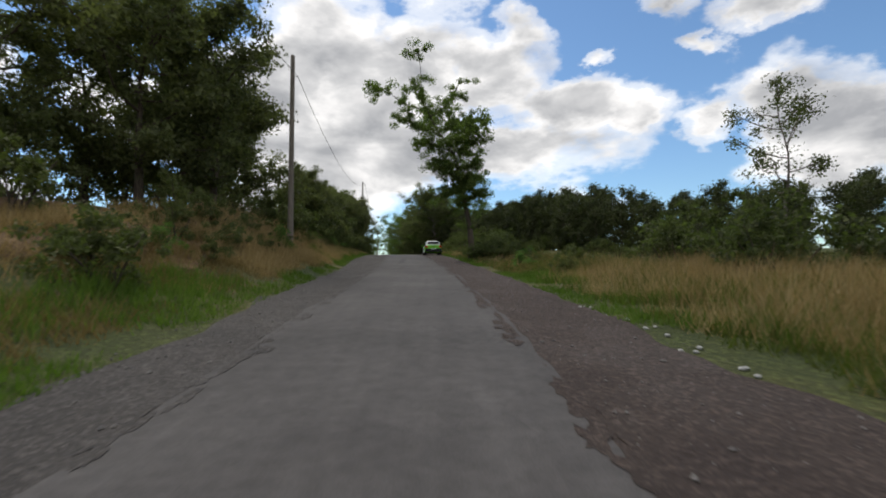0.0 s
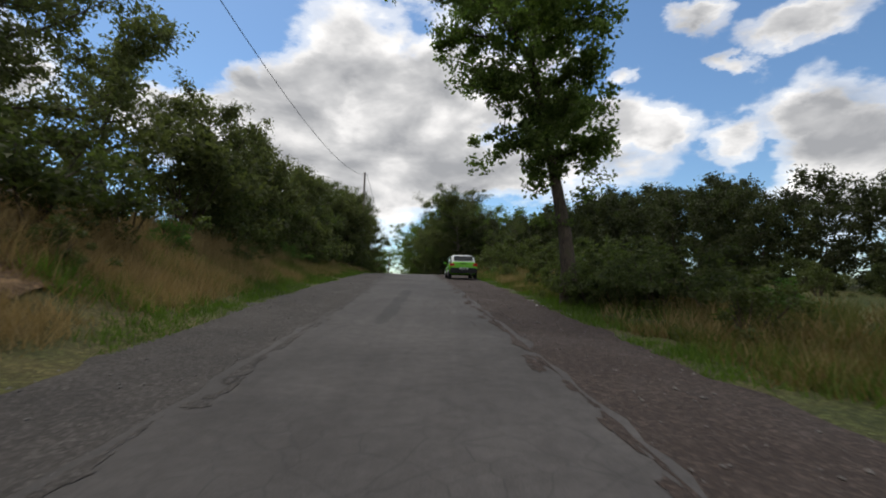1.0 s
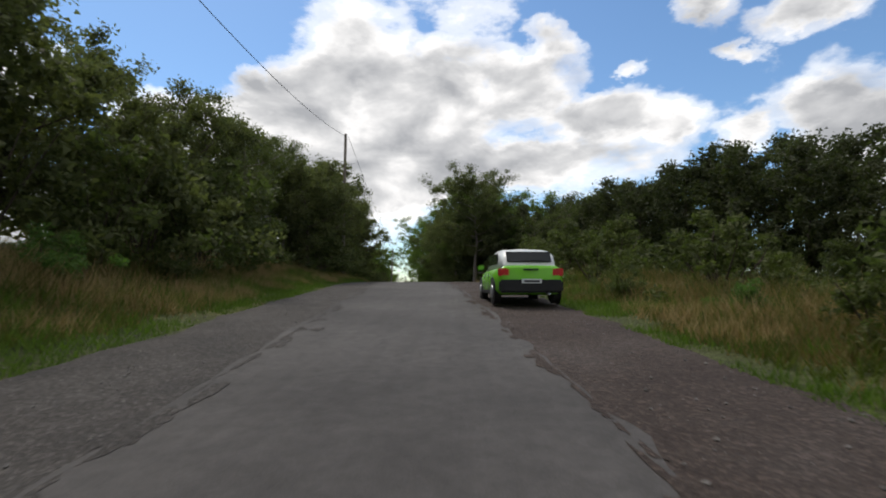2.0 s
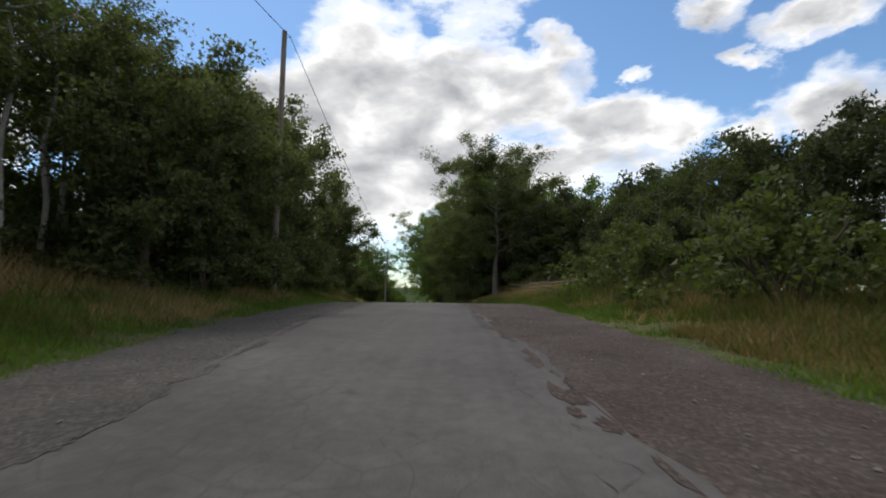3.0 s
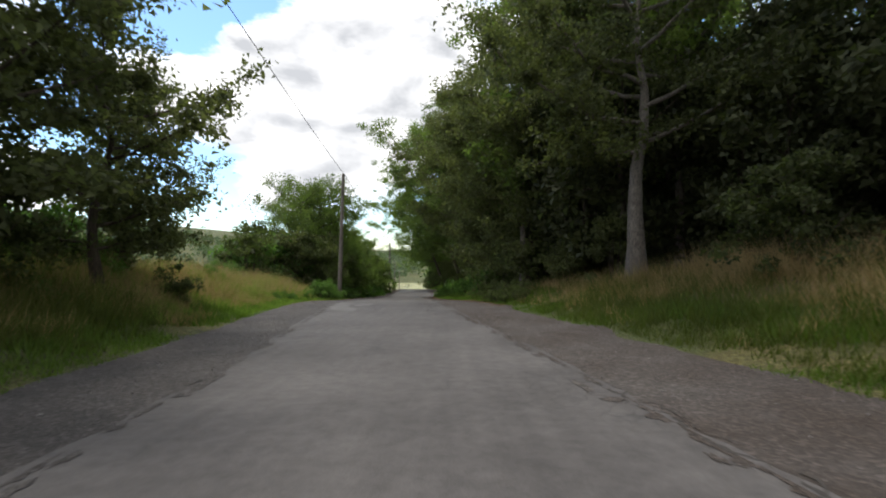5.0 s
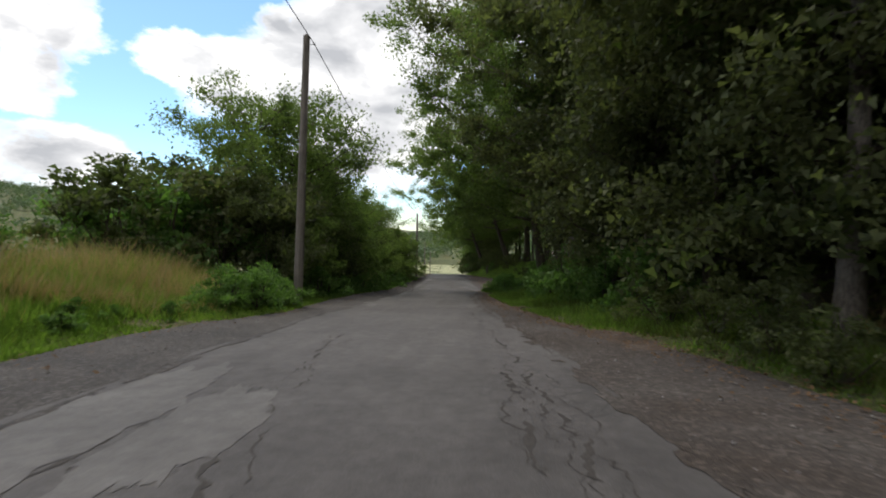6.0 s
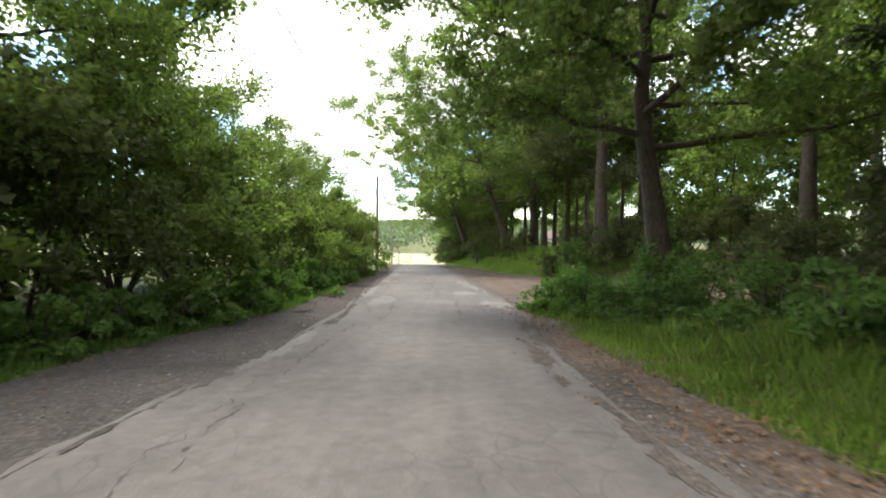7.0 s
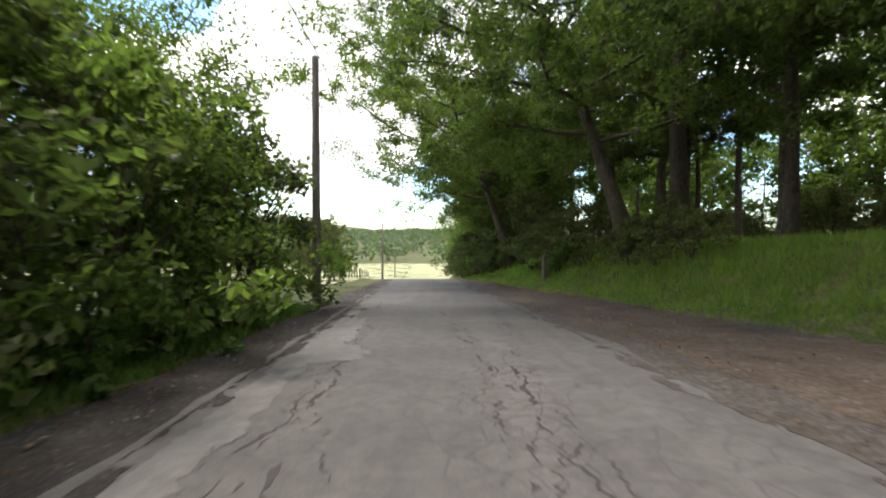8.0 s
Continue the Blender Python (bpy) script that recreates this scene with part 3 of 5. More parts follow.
def bush_proto(name, label, category, bark, foliage, seed, height, spread, leaf_n, leaf, clumps=34, stems=7, ragged=0.25, simple=False):
    rng = np.random.default_rng(seed)
    wood, centres, radii = [], [], []
    for k in range(stems):
        ang, r = rng.uniform(0, 6.28), spread * rng.uniform(0.2, 0.8)
        top = np.array([math.cos(ang) * r, math.sin(ang) * r, height * rng.uniform(0.55, 0.9)])
        e = np.linspace(0, 1, 5)[:, None]
        stem = e * top + rng.normal(0, 0.05, (5, 3)) * e + np.array([0, 0, -0.15]) * (1 - e)
        wood.append(tube(stem, 0.035 * (1 - e[:, 0]) + 0.008, 4))
    for k in range(clumps):
        ang, r, z = rng.uniform(0, 6.28), math.sqrt(rng.random()), rng.random() ** 0.8
        lim = math.sqrt(max(0.05, 1 - (z * 0.95) ** 2.2)) * spread * (1 + rng.normal(0, ragged))
        centres.append((math.cos(ang) * r * lim, math.sin(ang) * r * lim, height * (0.08 + 0.84 * z) * (1 + rng.normal(0, ragged * 0.35))))
        radii.append(rng.uniform(0.16, 0.34) * min(spread, height))
    ob = thing(name, label, category)
    tagged(part("branchwork", mesh_of("branchwork", *joined(wood), bark, True), bark, ob), kind="stuff")
    part("foliage", mesh_of("foliage", *leaves_at(rng, np.array(centres), np.array(radii), leaf_n, leaf, 0.5, simple), foliage), foliage, ob)
    return ob


class Stock:
    """Prototypes of one kind: the first use of each stands where it is put, further ones are copies."""

    def __init__(self, protos, group):
        self.protos, self.used, self.group, self.k = protos, set(), group, 0

    def put(self, s, d, size=1.0, turn=None, which=None, h=-0.05):
        i = self.k % len(self.protos) if which is None else which
        self.k += 1
        turn = (self.k * 137.5) % 360 if turn is None else turn
        ob = self.protos[i]
        tagged(ob, group=self.group)
        m = at(s, d, h, turn)
        if i in self.used:
            ob = copy_thing(ob, m)
        self.used.add(i)
        ob.matrix_basis = m @ Matrix.Scale(size, 4)
        return ob


OAKS = Stock([tree_proto("oak_tree", "broadleaf oak tree with a dense dark crown", "tree", BARK, LEAF_OLIVE, seed=11 + i, height=9.5, spread=3.6, base=0.16,
                         trunk_r=0.17, leaf_n=16000, leaf=0.2, limbs=18, clump=0.76, twigs=8, wiggle=0.5, simple=True) for i in range(4)], "oak trees along the lane")
GREAT = Stock([tree_proto("great_oak", "great old oak tree with a broad crown over the lane", "tree", BARK_GREY if i == 1 else BARK, LEAF_OLIVE if i < 2 else LEAF_OAK, seed=41 + i, height=17, spread=6.2 + 0.8 * (i == 1), base=0.25 + 0.05 * i,
                          trunk_r=0.34, leaf_n=62000 + 6000 * (i == 1), leaf=0.2, limbs=24, clump=1.0, twigs=9, wiggle=0.6, simple=True) for i in range(3)], "great oaks beside the lane")
OVER = Stock([tree_proto("overhanging_oak", "old oak tree whose long limbs reach over the lane", "tree", BARK, LEAF_OAK, seed=61 + i, height=15.5, spread=8.8 + 2.2 * i, base=0.27,
                         trunk_r=0.32, leaf_n=102000, leaf=0.18, limbs=26, lean=(-2.2 - 2.6 * i, 0), clump=1.0, twigs=10, wiggle=0.6, simple=True) for i in range(2)], "great oaks beside the lane")
SLIM = Stock([tree_proto("slim_tree", "slender woodland tree with a bare lower trunk", "tree", BARK if i else BARK_GREY, LEAF_OAK, seed=31 + i, height=14, spread=2.9, base=0.4,
                         trunk_r=0.19, leaf_n=4400, leaf=0.3, limbs=12, clump=1.1, twigs=5, simple=True, split=False) for i in range(3)], "slender trees in the wood")
FAR = Stock([tree_proto("distant_tree", "dark broadleaf tree in the wood behind the verge", "tree", BARK, LEAF_WOOD, seed=51 + i, height=10, spread=2.5, base=0.08,
                        trunk_r=0.13, leaf_n=6000, leaf=0.3, limbs=16, clump=1.0, twigs=5, simple=True, split=False) for i in range(3)], "trees of the far wood")
HEDGE = Stock([bush_proto("hedge_shrub", "dense hawthorn shrub in the roadside hedge", "shrub", BARK, LEAF_DARK if i % 2 else LEAF_OLIVE, 71 + i, 4.2, 2.3, 4300, 0.215, 54, 9, simple=True) for i in range(4)], "shrubs of the hedge")
BUSH = Stock([bush_proto("bush", "low green bush on the grassy verge", "bush", BARK, (LEAF_BIRCH, LEAF_LIGHT, LEAF_DARK)[i], 91 + i, 1.5, 1.2, 2600, 0.115, 30, 7, 0.35, True) for i in range(3)], "bushes on the verge")
HEDGE_NEAR = Stock([bush_proto("hedge_shrub", "dense leafy hazel shrub overhanging the lane", "shrub", BARK, LEAF_OAK if i else LEAF_DARK, 171 + i, 4.2, 2.3, 7600, 0.15, 60, 9) for i in range(3)], "shrubs of the hedge")
OAKS_NEAR = Stock([tree_proto("oak_tree", "leafy oak tree standing in the roadside hedge", "tree", BARK, LEAF_OAK, seed=15 + i, height=9.5, spread=3.6, base=0.16,
                              trunk_r=0.17, leaf_n=14000, leaf=0.165, limbs=18, clump=0.95, twigs=8, wiggle=0.5) for i in range(2)], "oak trees along the lane")
NETTLE = Stock([bush_proto("weed_clump", "clump of leafy green weeds at the lane's edge", "weeds", BARK, LEAF_LIGHT, 101 + i, 0.8, 0.75, 1900, 0.115, 22, 8, 0.4, True) for i in range(2)], "weeds along the lane")

rng = np.random.default_rng(5)
# the leaning oak on the right verge, the birch behind it
LONE = Stock([tree_proto("lone_oak", "leaning lone oak tree with a sparse ragged crown", "tree", BARK, LEAF_OAK, seed=7, height=12.9, spread=4.3, base=0.37, shape="vase",
                         trunk_r=0.21, leaf_n=48000, leaf=0.15, limbs=18, lean=(-3.8, 1.4), bend=2.4, clump=0.52, bare=0.0, twigs=10, skirt=0.22, wiggle=0.45, upward=1.1)], "")
LONE.put(34.0, 4.3, turn=0)
BIRCHES = Stock([tree_proto("birch_tree", "thin young birch tree with light sparse leaves", "tree", BARK_GREY, LEAF_BIRCH, seed=21 + i, height=7, spread=1.7, base=0.3,
                            trunk_r=0.07, leaf_n=3500, leaf=0.11, limbs=12, clump=0.5, bare=0.25, limb_leaves=False) for i in range(2)], "young birch trees")
STEMS = Stock([tree_proto("slender_birch", "slender pale birch with a bare stem and thin top", "tree", BARK_PALE, LEAF_BIRCH, seed=141 + i, height=8.6, spread=1.5, base=0.45,
                          trunk_r=0.075, leaf_n=3600, leaf=0.13, limbs=11, clump=0.55, bare=0.1, split=False, simple=True) for i in range(3)], "slender birches on the bank")
for s, d, k in ((61.5, -8.6, 0.85), (62.6, -9.8, 0.95), (63.4, -8.9, 0.9), (64.2, -10.6, 1.0), (64.9, -9.2, 0.85), (65.6, -11.2, 1.05), (66.2, -9.8, 0.95), (67.0, -10.9, 1.0), (63.0, -11.6, 1.05), (68.0, -11.8, 1.0), (66.5, -8.7, 0.95), (67.6, -9.6, 1.05), (68.6, -10.2, 0.95), (69.6, -10.9, 1.1), (70.6, -11.6, 1.0), (71.8, -12.6, 1.1), (69.0, -9.3, 1.0), (71.0, -10.2, 1.05), (72.6, -11.4, 1.0)):
    STEMS.put(s, d, k)
BARE = Stock([tree_proto("tall_oak", "tall old oak tree with a bare lower trunk", "tree", BARK, LEAF_OAK, seed=151 + i, height=19, spread=5.0, base=0.5,
                         trunk_r=0.42, leaf_n=9500, leaf=0.24, limbs=16, clump=1.25, twigs=8, wiggle=0.5, simple=True) for i in range(2)], "tall oaks of the wood")
for s, d, k in ((151.6, 11.4, 1.0), (163.9, 10.2, 0.9), (137.5, 17.0, 0.9), (144, 18.0, 0.95), (157, 16.5, 0.9)):
    BARE.put(s, d, k)
for s, d, k in ((19, 15.2, 1.15), (72, 10.5, 0.85), (75, 9.0, 0.7), (79, 12.5, 0.9), (56, -9.5, 1.1), (58, -8.2, 1.0)):
    BIRCHES.put(s, d, k)
# left bank: tall trees, then the hedge with trees in it
for s, d, k in ((21, -12, 1.15), (24, -10, 1.15), (27, -13, 1.3), (25, -17, 1.2), (31, -14, 1.15), (36, -15, 1.1), (43, -15.5, 1.15), (19, -17, 1.1), (15, -20, 1.2)):
    OAKS.put(s, d, k)
for s, d, k in ((8.3, -5.3, 0.8), (9.0, -6.0, 0.75), (14, -7.0, 0.7), (16, -8, 0.9), (19, -6.9, 0.6), (23, -7.5, 1.0), (26, -8, 1.3), (29, -7.6, 1.3), (12, -10, 1.3), (31, -7.2, 1.2), (11, -6.6, 0.5), (12.6, -5.4, 0.4), (15, -6.0, 0.55), (17.5, -5.6, 0.45), (17, -7.2, 0.7), (20.4, -7.6, 0.8), (21.5, -5.8, 0.45)):
    BUSH.put(s, d, k, which=2 * (int(s) % 2))
LEFT_TOP = [(30, 6.0), (42, 5.6), (46, 6.4), (52, 5.4), (64, 6.0), (70, 6.8), (74, 8.0), (78, 8.6), (83, 10.0), (90, 10.2)]
for s in np.concatenate([np.arange(36, 59, 2.5), np.arange(69, 99, 2.5)]):
    HEDGE.put(s, -8.4 + rng.uniform(-0.6, 0.6) + 0.8 * (62 < s < 86), rng.uniform(0.75, 1.05) * (0.75 if s > 88 else 1))
for s in np.concatenate([np.arange(39, 59, 3.6), np.arange(70.5, 88, 3.6)]):
    OAKS.put(s, -9.0 + rng.uniform(-0.8, 0.6), float(table(LEFT_TOP, s)) / 9.5 * rng.uniform(0.9, 1.12))
for s, d, k in ((68.8, -8.0, 0.6), (71.2, -8.4, 0.76), (75.4, -8.0, 0.8), (54, -12, 0.8), (70, -12.5, 0.75), (62, -15, 0.75), (66, -15, 0.8)):
    OAKS.put(s, d, k)
for s in np.arange(55, 76, 2.4):
    HEDGE.put(s, -13.5 + rng.uniform(-0.8, 0.8), rng.uniform(0.7, 0.95))
for s, d, k in ((63.5, -9.9, 1.3), (65.2, -10.4, 1.4), (66.8, -9.4, 1.3), (61.5, -10.2, 1.3), (59.5, -9.4, 1.2)):
    BUSH.put(s, d, k, which=2)
for s in np.arange(67.5, 83, 1.9):
    BUSH.put(s, -6.7 + rng.uniform(-0.5, 0.3), rng.uniform(0.8, 1.3), which=2)
for s, d, k in ((93.5, -7.6, 0.95), (90, -11.5, 0.9), (97, -11, 0.7), (86, -12, 0.9), (99.2, -7.7, 0.86), (96.4, -8.6, 0.92), (102, -8.8, 0.7)):
    OAKS.put(s, d, k)
for s in np.arange(101, 116, 2.2):
    BUSH.put(s, -9.5 + rng.uniform(-1.5, 1.5), rng.uniform(1.2, 2.0) * (0.45 if s > 104 else 1))
for s, d, k in ((117.4, -5.0, 0.55), (118.2, -4.75, 0.5), (116.4, -5.3, 0.6), (118.9, -5.2, 0.7), (116.6, -4.8, 0.75), (117.5, -4.8, 0.62), (118.3, -4.65, 0.5), (115.6, -5.2, 0.7), (118.9, -4.75, 0.6), (121.0, -9.6, 2.3), (122.6, -11.0, 2.5), (120.0, -11.4, 2.0)):
    BUSH.put(s, d, k, which=1)
for s, d, k in ((119.5, -10.5, 1.0), (122, -8.2, 1.05), (125, -11, 1.3), (126, -7.4, 1.3)):
    HEDGE.put(s, d, k)
for s in np.arange(123, 159, 2.2):
    HEDGE_NEAR.put(s, float(table(LEFT_OUT, s)) - (2.7 if s < 140 else 1.8) + rng.uniform(-0.4, 0.4), rng.uniform(0.85, 1.15))
for s in np.arange(123.8, 158, 3.3):
    OAKS_NEAR.put(s, float(table(LEFT_OUT, s)) - 4.4 + rng.uniform(-0.8, 0.5), rng.uniform(0.92, 1.08) * float(table([(124, 0.66), (127.2, 0.98), (130, 1.14), (134, 1.04), (138, 0.84), (143, 0.76), (158, 0.78)], s)))
for s in np.arange(124, 154, 0.8):
    NETTLE.put(s, float(table(LEFT_OUT, s)) - 0.7 + rng.uniform(-0.3, 0.2), rng.uniform(0.8, 1.4))
for s, d, k in ((65.5, -7.0, 0.66), (68, -6.8, 0.74), (70.5, -7.0, 0.7)):
    OAKS.put(s, d, k)
for s in np.arange(66, 73, 2.2):
    HEDGE.put(s, -7.2 + rng.uniform(-0.4, 0.3), rng.uniform(0.7, 0.9))
# right side: the wood's far edge runs in to the lane
WOOD_EDGE = [(20, 20), (55, 18.5), (74, 17), (82, 15.5), (104, 13.5)]
for s in np.arange(20, 104, 2.1):
    e = float(table(WOOD_EDGE, s))
    k = float(table([(20, 0.44), (34, 0.48), (50, 0.6), (66, 0.78), (80, 0.84), (88, 0.8), (96, 0.76)], s))
    FAR.put(s, e + rng.uniform(-1.0, 1.5), k * rng.uniform(0.8, 1.05), h=-0.3)
    FAR.put(s + 1.0, e + 4 + rng.uniform(-1.5, 2), k * rng.uniform(1.0, 1.25), h=-0.3)
for s, d, k in ((12, 9.0, 1.2), (15, 11, 1.6), (17, 9.5, 1.3), (20, 12, 1.7), (24, 13, 1.6), (10, 12.5, 1.6), (36, 6.0, 1.2), (38, 5.6, 1.0), (34.5, 6.8, 1.2), (41, 7.5, 1.3),
                (45, 9, 1.4), (50, 8, 1.3), (54, 10, 1.6), (58, 7.5, 1.3), (61, 9.5, 1.8), (64.5, 8, 1.6), (67, 9.2, 2.0), (70, 7.6, 1.5), (73, 8.6, 1.8), (76, 8.0, 1.4), (79, 10, 1.9), (84, 11.5, 1.8), (88, 12, 1.6)):
    BUSH.put(s, d, k, which=0 if s > 48 else 2)
for s, d, k in ((13, 9.3, 0.46), (15.5, 11.2, 0.55), (17.5, 9.6, 0.45), (12, 12.5, 0.5)):
    HEDGE.put(s, d, k, which=1)
for s, d, k in ((96, 10.5, 0.6), (99, 9.5, 0.7), (112.5, 6.8, 0.9), (115.5, 6.6, 0.9), (175, 4.6, 0.55), (178, 3.9, 0.7), (181, 3.8, 0.8), (184, 4.0, 0.85), (188, 4.2, 0.9), (192, 4.4, 0.9)):
    HEDGE.put(s, d, k, which=1 + 2 * int(rng.integers(0, 2)))
for s, d, k, i in ((104, 8.1, 0.92, 1), (114, 10.0, 1.0, 2), (119.5, 11.0, 1.0, 0), (126.5, 10.8, 0.85, 2), (120.5, 6.8, 0.86, 0), (123.5, 5.4, 0.75, 1), (125.8, 7.0, 0.9, 2), (113.0, 6.6, 0.8, 0),
                   (170.5, 12.8, 1.0, 1), (154, 12.5, 0.95, 1), (98, 14, 0.48, 2), (187, 7.0, 0.8, 0)):
    GREAT.put(s, d, k, which=i)
for s, d, k, i in ((134.2, 6.6, 1.0, 0), (163, 8.0, 1.0, 1), (174, 5.6, 0.9, 1), (182, 6.6, 0.85, 0)):
    OVER.put(s, d, k, which=i, turn=0 if i else 20)
for s in np.arange(97, 132, 2.3):
    FAR.put(s, 12.5 + rng.uniform(-1.2, 1.5), rng.uniform(0.95, 1.25) * (0.8 if s < 106 else 1))
for s, d, k in ((107.5, 9.2, 1.2), (110, 8.6, 1.1), (100.5, 10.5, 0.75)):
    FAR.put(s, d, k)
EDGE = Stock([tree_proto("wood_edge_oak", "dark leafy oak tree at the edge of the wood", "tree", BARK, LEAF_OLIVE, seed=181 + i, height=10.5, spread=3.0, base=0.1,
                         trunk_r=0.16, leaf_n=21000, leaf=0.165, limbs=20, clump=0.8, twigs=8, wiggle=0.5, simple=True) for i in range(2)], "oak trees along the lane")
for s, d, k in ((112.6, 6.6, 0.95), (115.2, 6.0, 1.0), (117.8, 5.9, 1.05), (120.2, 6.4, 1.0), (113.8, 8.0, 1.1), (122.8, 6.8, 1.0), (125.2, 6.6, 1.0), (116.0, 8.8, 1.15), (118.6, 8.9, 1.15), (121.4, 9.2, 1.15)):
    EDGE.put(s, d, k)
for s, d, k in ((107.4, 4.9, 0.5), (108.4, 4.5, 0.55), (109.2, 5.2, 0.6), (111.4, 4.8, 0.6), (112.8, 4.7, 0.6), (114.2, 4.6, 0.6), (110.0, 4.4, 0.5)):
    BUSH.put(s, d, k, which=2 - 2 * (s > 112))
for s, d, k in ((111.9, 6.1, 0.85), (116, 7.4, 1.0), (122.5, 7.6, 1.0)):
    SLIM.put(s, d, k, which=0)
for s, d, k in ((118.6, 6.2, 0.95), (120.4, 6.6, 1.1), (117.2, 7.2, 1.1), (122.3, 7.6, 0.9)):
    HEDGE_NEAR.put(s, d, k, which=0)
for s in np.arange(108, 196, 4.4):
    SLIM.put(s, (20.5 if 134 < s < 151 else 13.5) + rng.uniform(-2, 2), rng.uniform(0.9, 1.15))
    if s < 136 or s > 160:
        SLIM.put(s + 2, 18 + rng.uniform(-2, 2), rng.uniform(0.9, 1.15))
    if s < 138:
        FAR.put(s, 25 + rng.uniform(-2, 3), rng.uniform(1.0, 1.35))
for s in np.arange(106, 134, 2.4):
    HEDGE.put(s, 7.6 + rng.uniform(-0.4, 1.6), rng.uniform(0.5, 0.85), which=2 * int(rng.integers(0, 2)))
WOOD = Stock([tree_proto("wood_tree", "leafy green tree at the back of the wood", "tree", BARK, LEAF_OAK, seed=171 + i, height=12, spread=3.8, base=0.12,
                         trunk_r=0.16, leaf_n=4200, leaf=0.4, limbs=14, clump=1.3, twigs=5, simple=True, split=False) for i in range(2)], "trees of the far wood")
for s in np.arange(108, 205, 3.1):
    WOOD.put(s, 25 + rng.uniform(-2, 3), rng.uniform(0.85, 1.2))
    if s < 132:
        WOOD.put(s + 1.5, 32 + rng.uniform(-2, 3), rng.uniform(0.9, 1.2))
for s in np.arange(136, 192, 3.0):
    HEDGE.put(s, 21 + rng.uniform(-1, 2), rng.uniform(0.7, 1.0), which=2 * int(rng.integers(0, 2)))
for s, d, k in ((116, 5.2, 1.1), (118.5, 4.9, 1.3), (121, 5.0, 1.2), (124, 4.8, 0.9), (126, 5.2, 1.0), (129, 5.4, 0.8), (131.5, 5.6, 0.9), (133.2, 5.8, 0.9), (150.6, 9.6, 1.2), (150.2, 11.2, 1.4), (151.0, 12.8, 1.5), (149.8, 14.2, 1.5), (151.5, 8.6, 1.0), (150.5, 16, 1.6),
                (166, 6.0, 0.8), (169, 5.6, 1.0), (173, 5.0, 1.1), (177, 4.8, 1.3), (182, 4.6, 1.3), (188, 4.8, 1.4)):
    BUSH.put(s, d, k, which=1 if s < 134 else None)
for s in np.arange(109, 125, 0.8):
    NETTLE.put(s, float(table(LEFT_OUT, s)) - 0.55 - rng.uniform(0, 0.9), rng.uniform(0.55, 0.9) * (0.55 if s < 117 else 1))
for s in np.arange(24, 100, 3.6):
    e = float(table(WOOD_EDGE, s))
    HEDGE.put(s, e - 1.2 + rng.uniform(-1.0, 0.8), rng.uniform(0.3, 0.5), which=1 + 2 * int(rng.integers(0, 2)))
for s in np.arange(117, 134, 1.3):
    NETTLE.put(s, float(table(RIGHT_OUT, s)) + 1.9 + rng.uniform(-0.3, 0.5), rng.uniform(0.7, 1.2))
for s, d, k in ((131.2, 3.9, 0.6), (132.6, 3.8, 0.65), (133.8, 3.9, 0.7), (134.6, 4.4, 0.7)):
    BUSH.put(s, d, k, which=1)
for s, d, k in ((130.5, 4.3, 0.8), (131.6, 4.6, 0.9), (132.6, 4.4, 0.9), (133.6, 4.6, 1.0), (134.6, 4.4, 1.2), (133.4, 3.4, 0.9), (134.2, 3.7, 1.1)):
    NETTLE.put(s, d, k)
for s, d, k in ((14, -16, 0.8), (18, -15, 0.9), (22, -15, 0.9), (27, -16, 1.0), (31, -17, 0.9), (35, -15, 0.9), (10, -20, 0.9)):
    HEDGE.put(s, d, k)
for s, d in ((17, 5.2), (20, 6.8), (22, 4.9), (25, 6.2), (28, 5.4), (30, 7.4), (38, 5.2), (43, 5.6), (47, 6.6), (51, 5.9), (55, 6.8), (58, 6.0), (26, 8.5), (33, 8.8)):
    BUSH.put(s, d, rng.uniform(0.4, 0.75))
for s, d, k in ((33.0, 4.5, 0.7), (32.3, 4.9, 0.75), (33.6, 4.3, 0.6), (31.6, 5.6, 0.9), (35.2, 5.6, 0.9), (31.0, 6.6, 1.0), (33.2, 5.0, 0.7), (34.6, 5.2, 0.8), (35.4, 4.9, 0.6), (32.4, 5.9, 0.8), (34.0, 4.9, 0.5), (160.4, 7.6, 0.9), (162, 7.4, 1.0), (159.4, 8.2, 0.9), (164.5, 6.8, 0.9), (166.5, 6.4, 1.0), (168, 7.4, 1.2), (162.8, 9.0, 1.2)):
    BUSH.put(s, d, k, which=2 * (s < 40))
for s, d in ((12, -6.4), (15.5, -5.9), (18, -7.8), (21, -6.1), (25, -6.6), (28, -6.2), (33, -7.0), (37, -6.6), (41, -7.0), (46, -7.2), (50, -7.0), (88, -6.6), (97, -7.4), (101, -6.8)):
    BUSH.put(s, d, rng.uniform(0.4, 0.8))
for s in np.arange(14, 62, 2.6):
    BUSH.put(s, 13.5 + rng.uniform(-2.0, 3.5), rng.uniform(0.5, 0.9), which=0)
for s in np.arange(166, 212, 3.0):
    HEDGE.put(s, 7.0 - 0.035 * (s - 166) + rng.uniform(-0.5, 0.5), rng.uniform(0.75, 1.05) * (0.6 if s < 171 else 1), which=2 * int(rng.integers(0, 2)))
    if s > 172:
        OAKS_NEAR.put(s + 1.2, 6.4 + rng.uniform(-0.6, 0.8), rng.uniform(0.8, 1.05))
# fruit trees in the meadow
for s, d, k in ((184, -8.0, 0.52), (187, -10, 0.55), (191, -8.6, 0.55), (195, -12, 0.6), (180.5, -10.5, 0.5), (200, -13, 0.6), (190, -17, 0.6), (178, -15, 0.5)):
    OAKS.put(s, d, k)
OAKS.put(1.2, 10.2, 0.95)


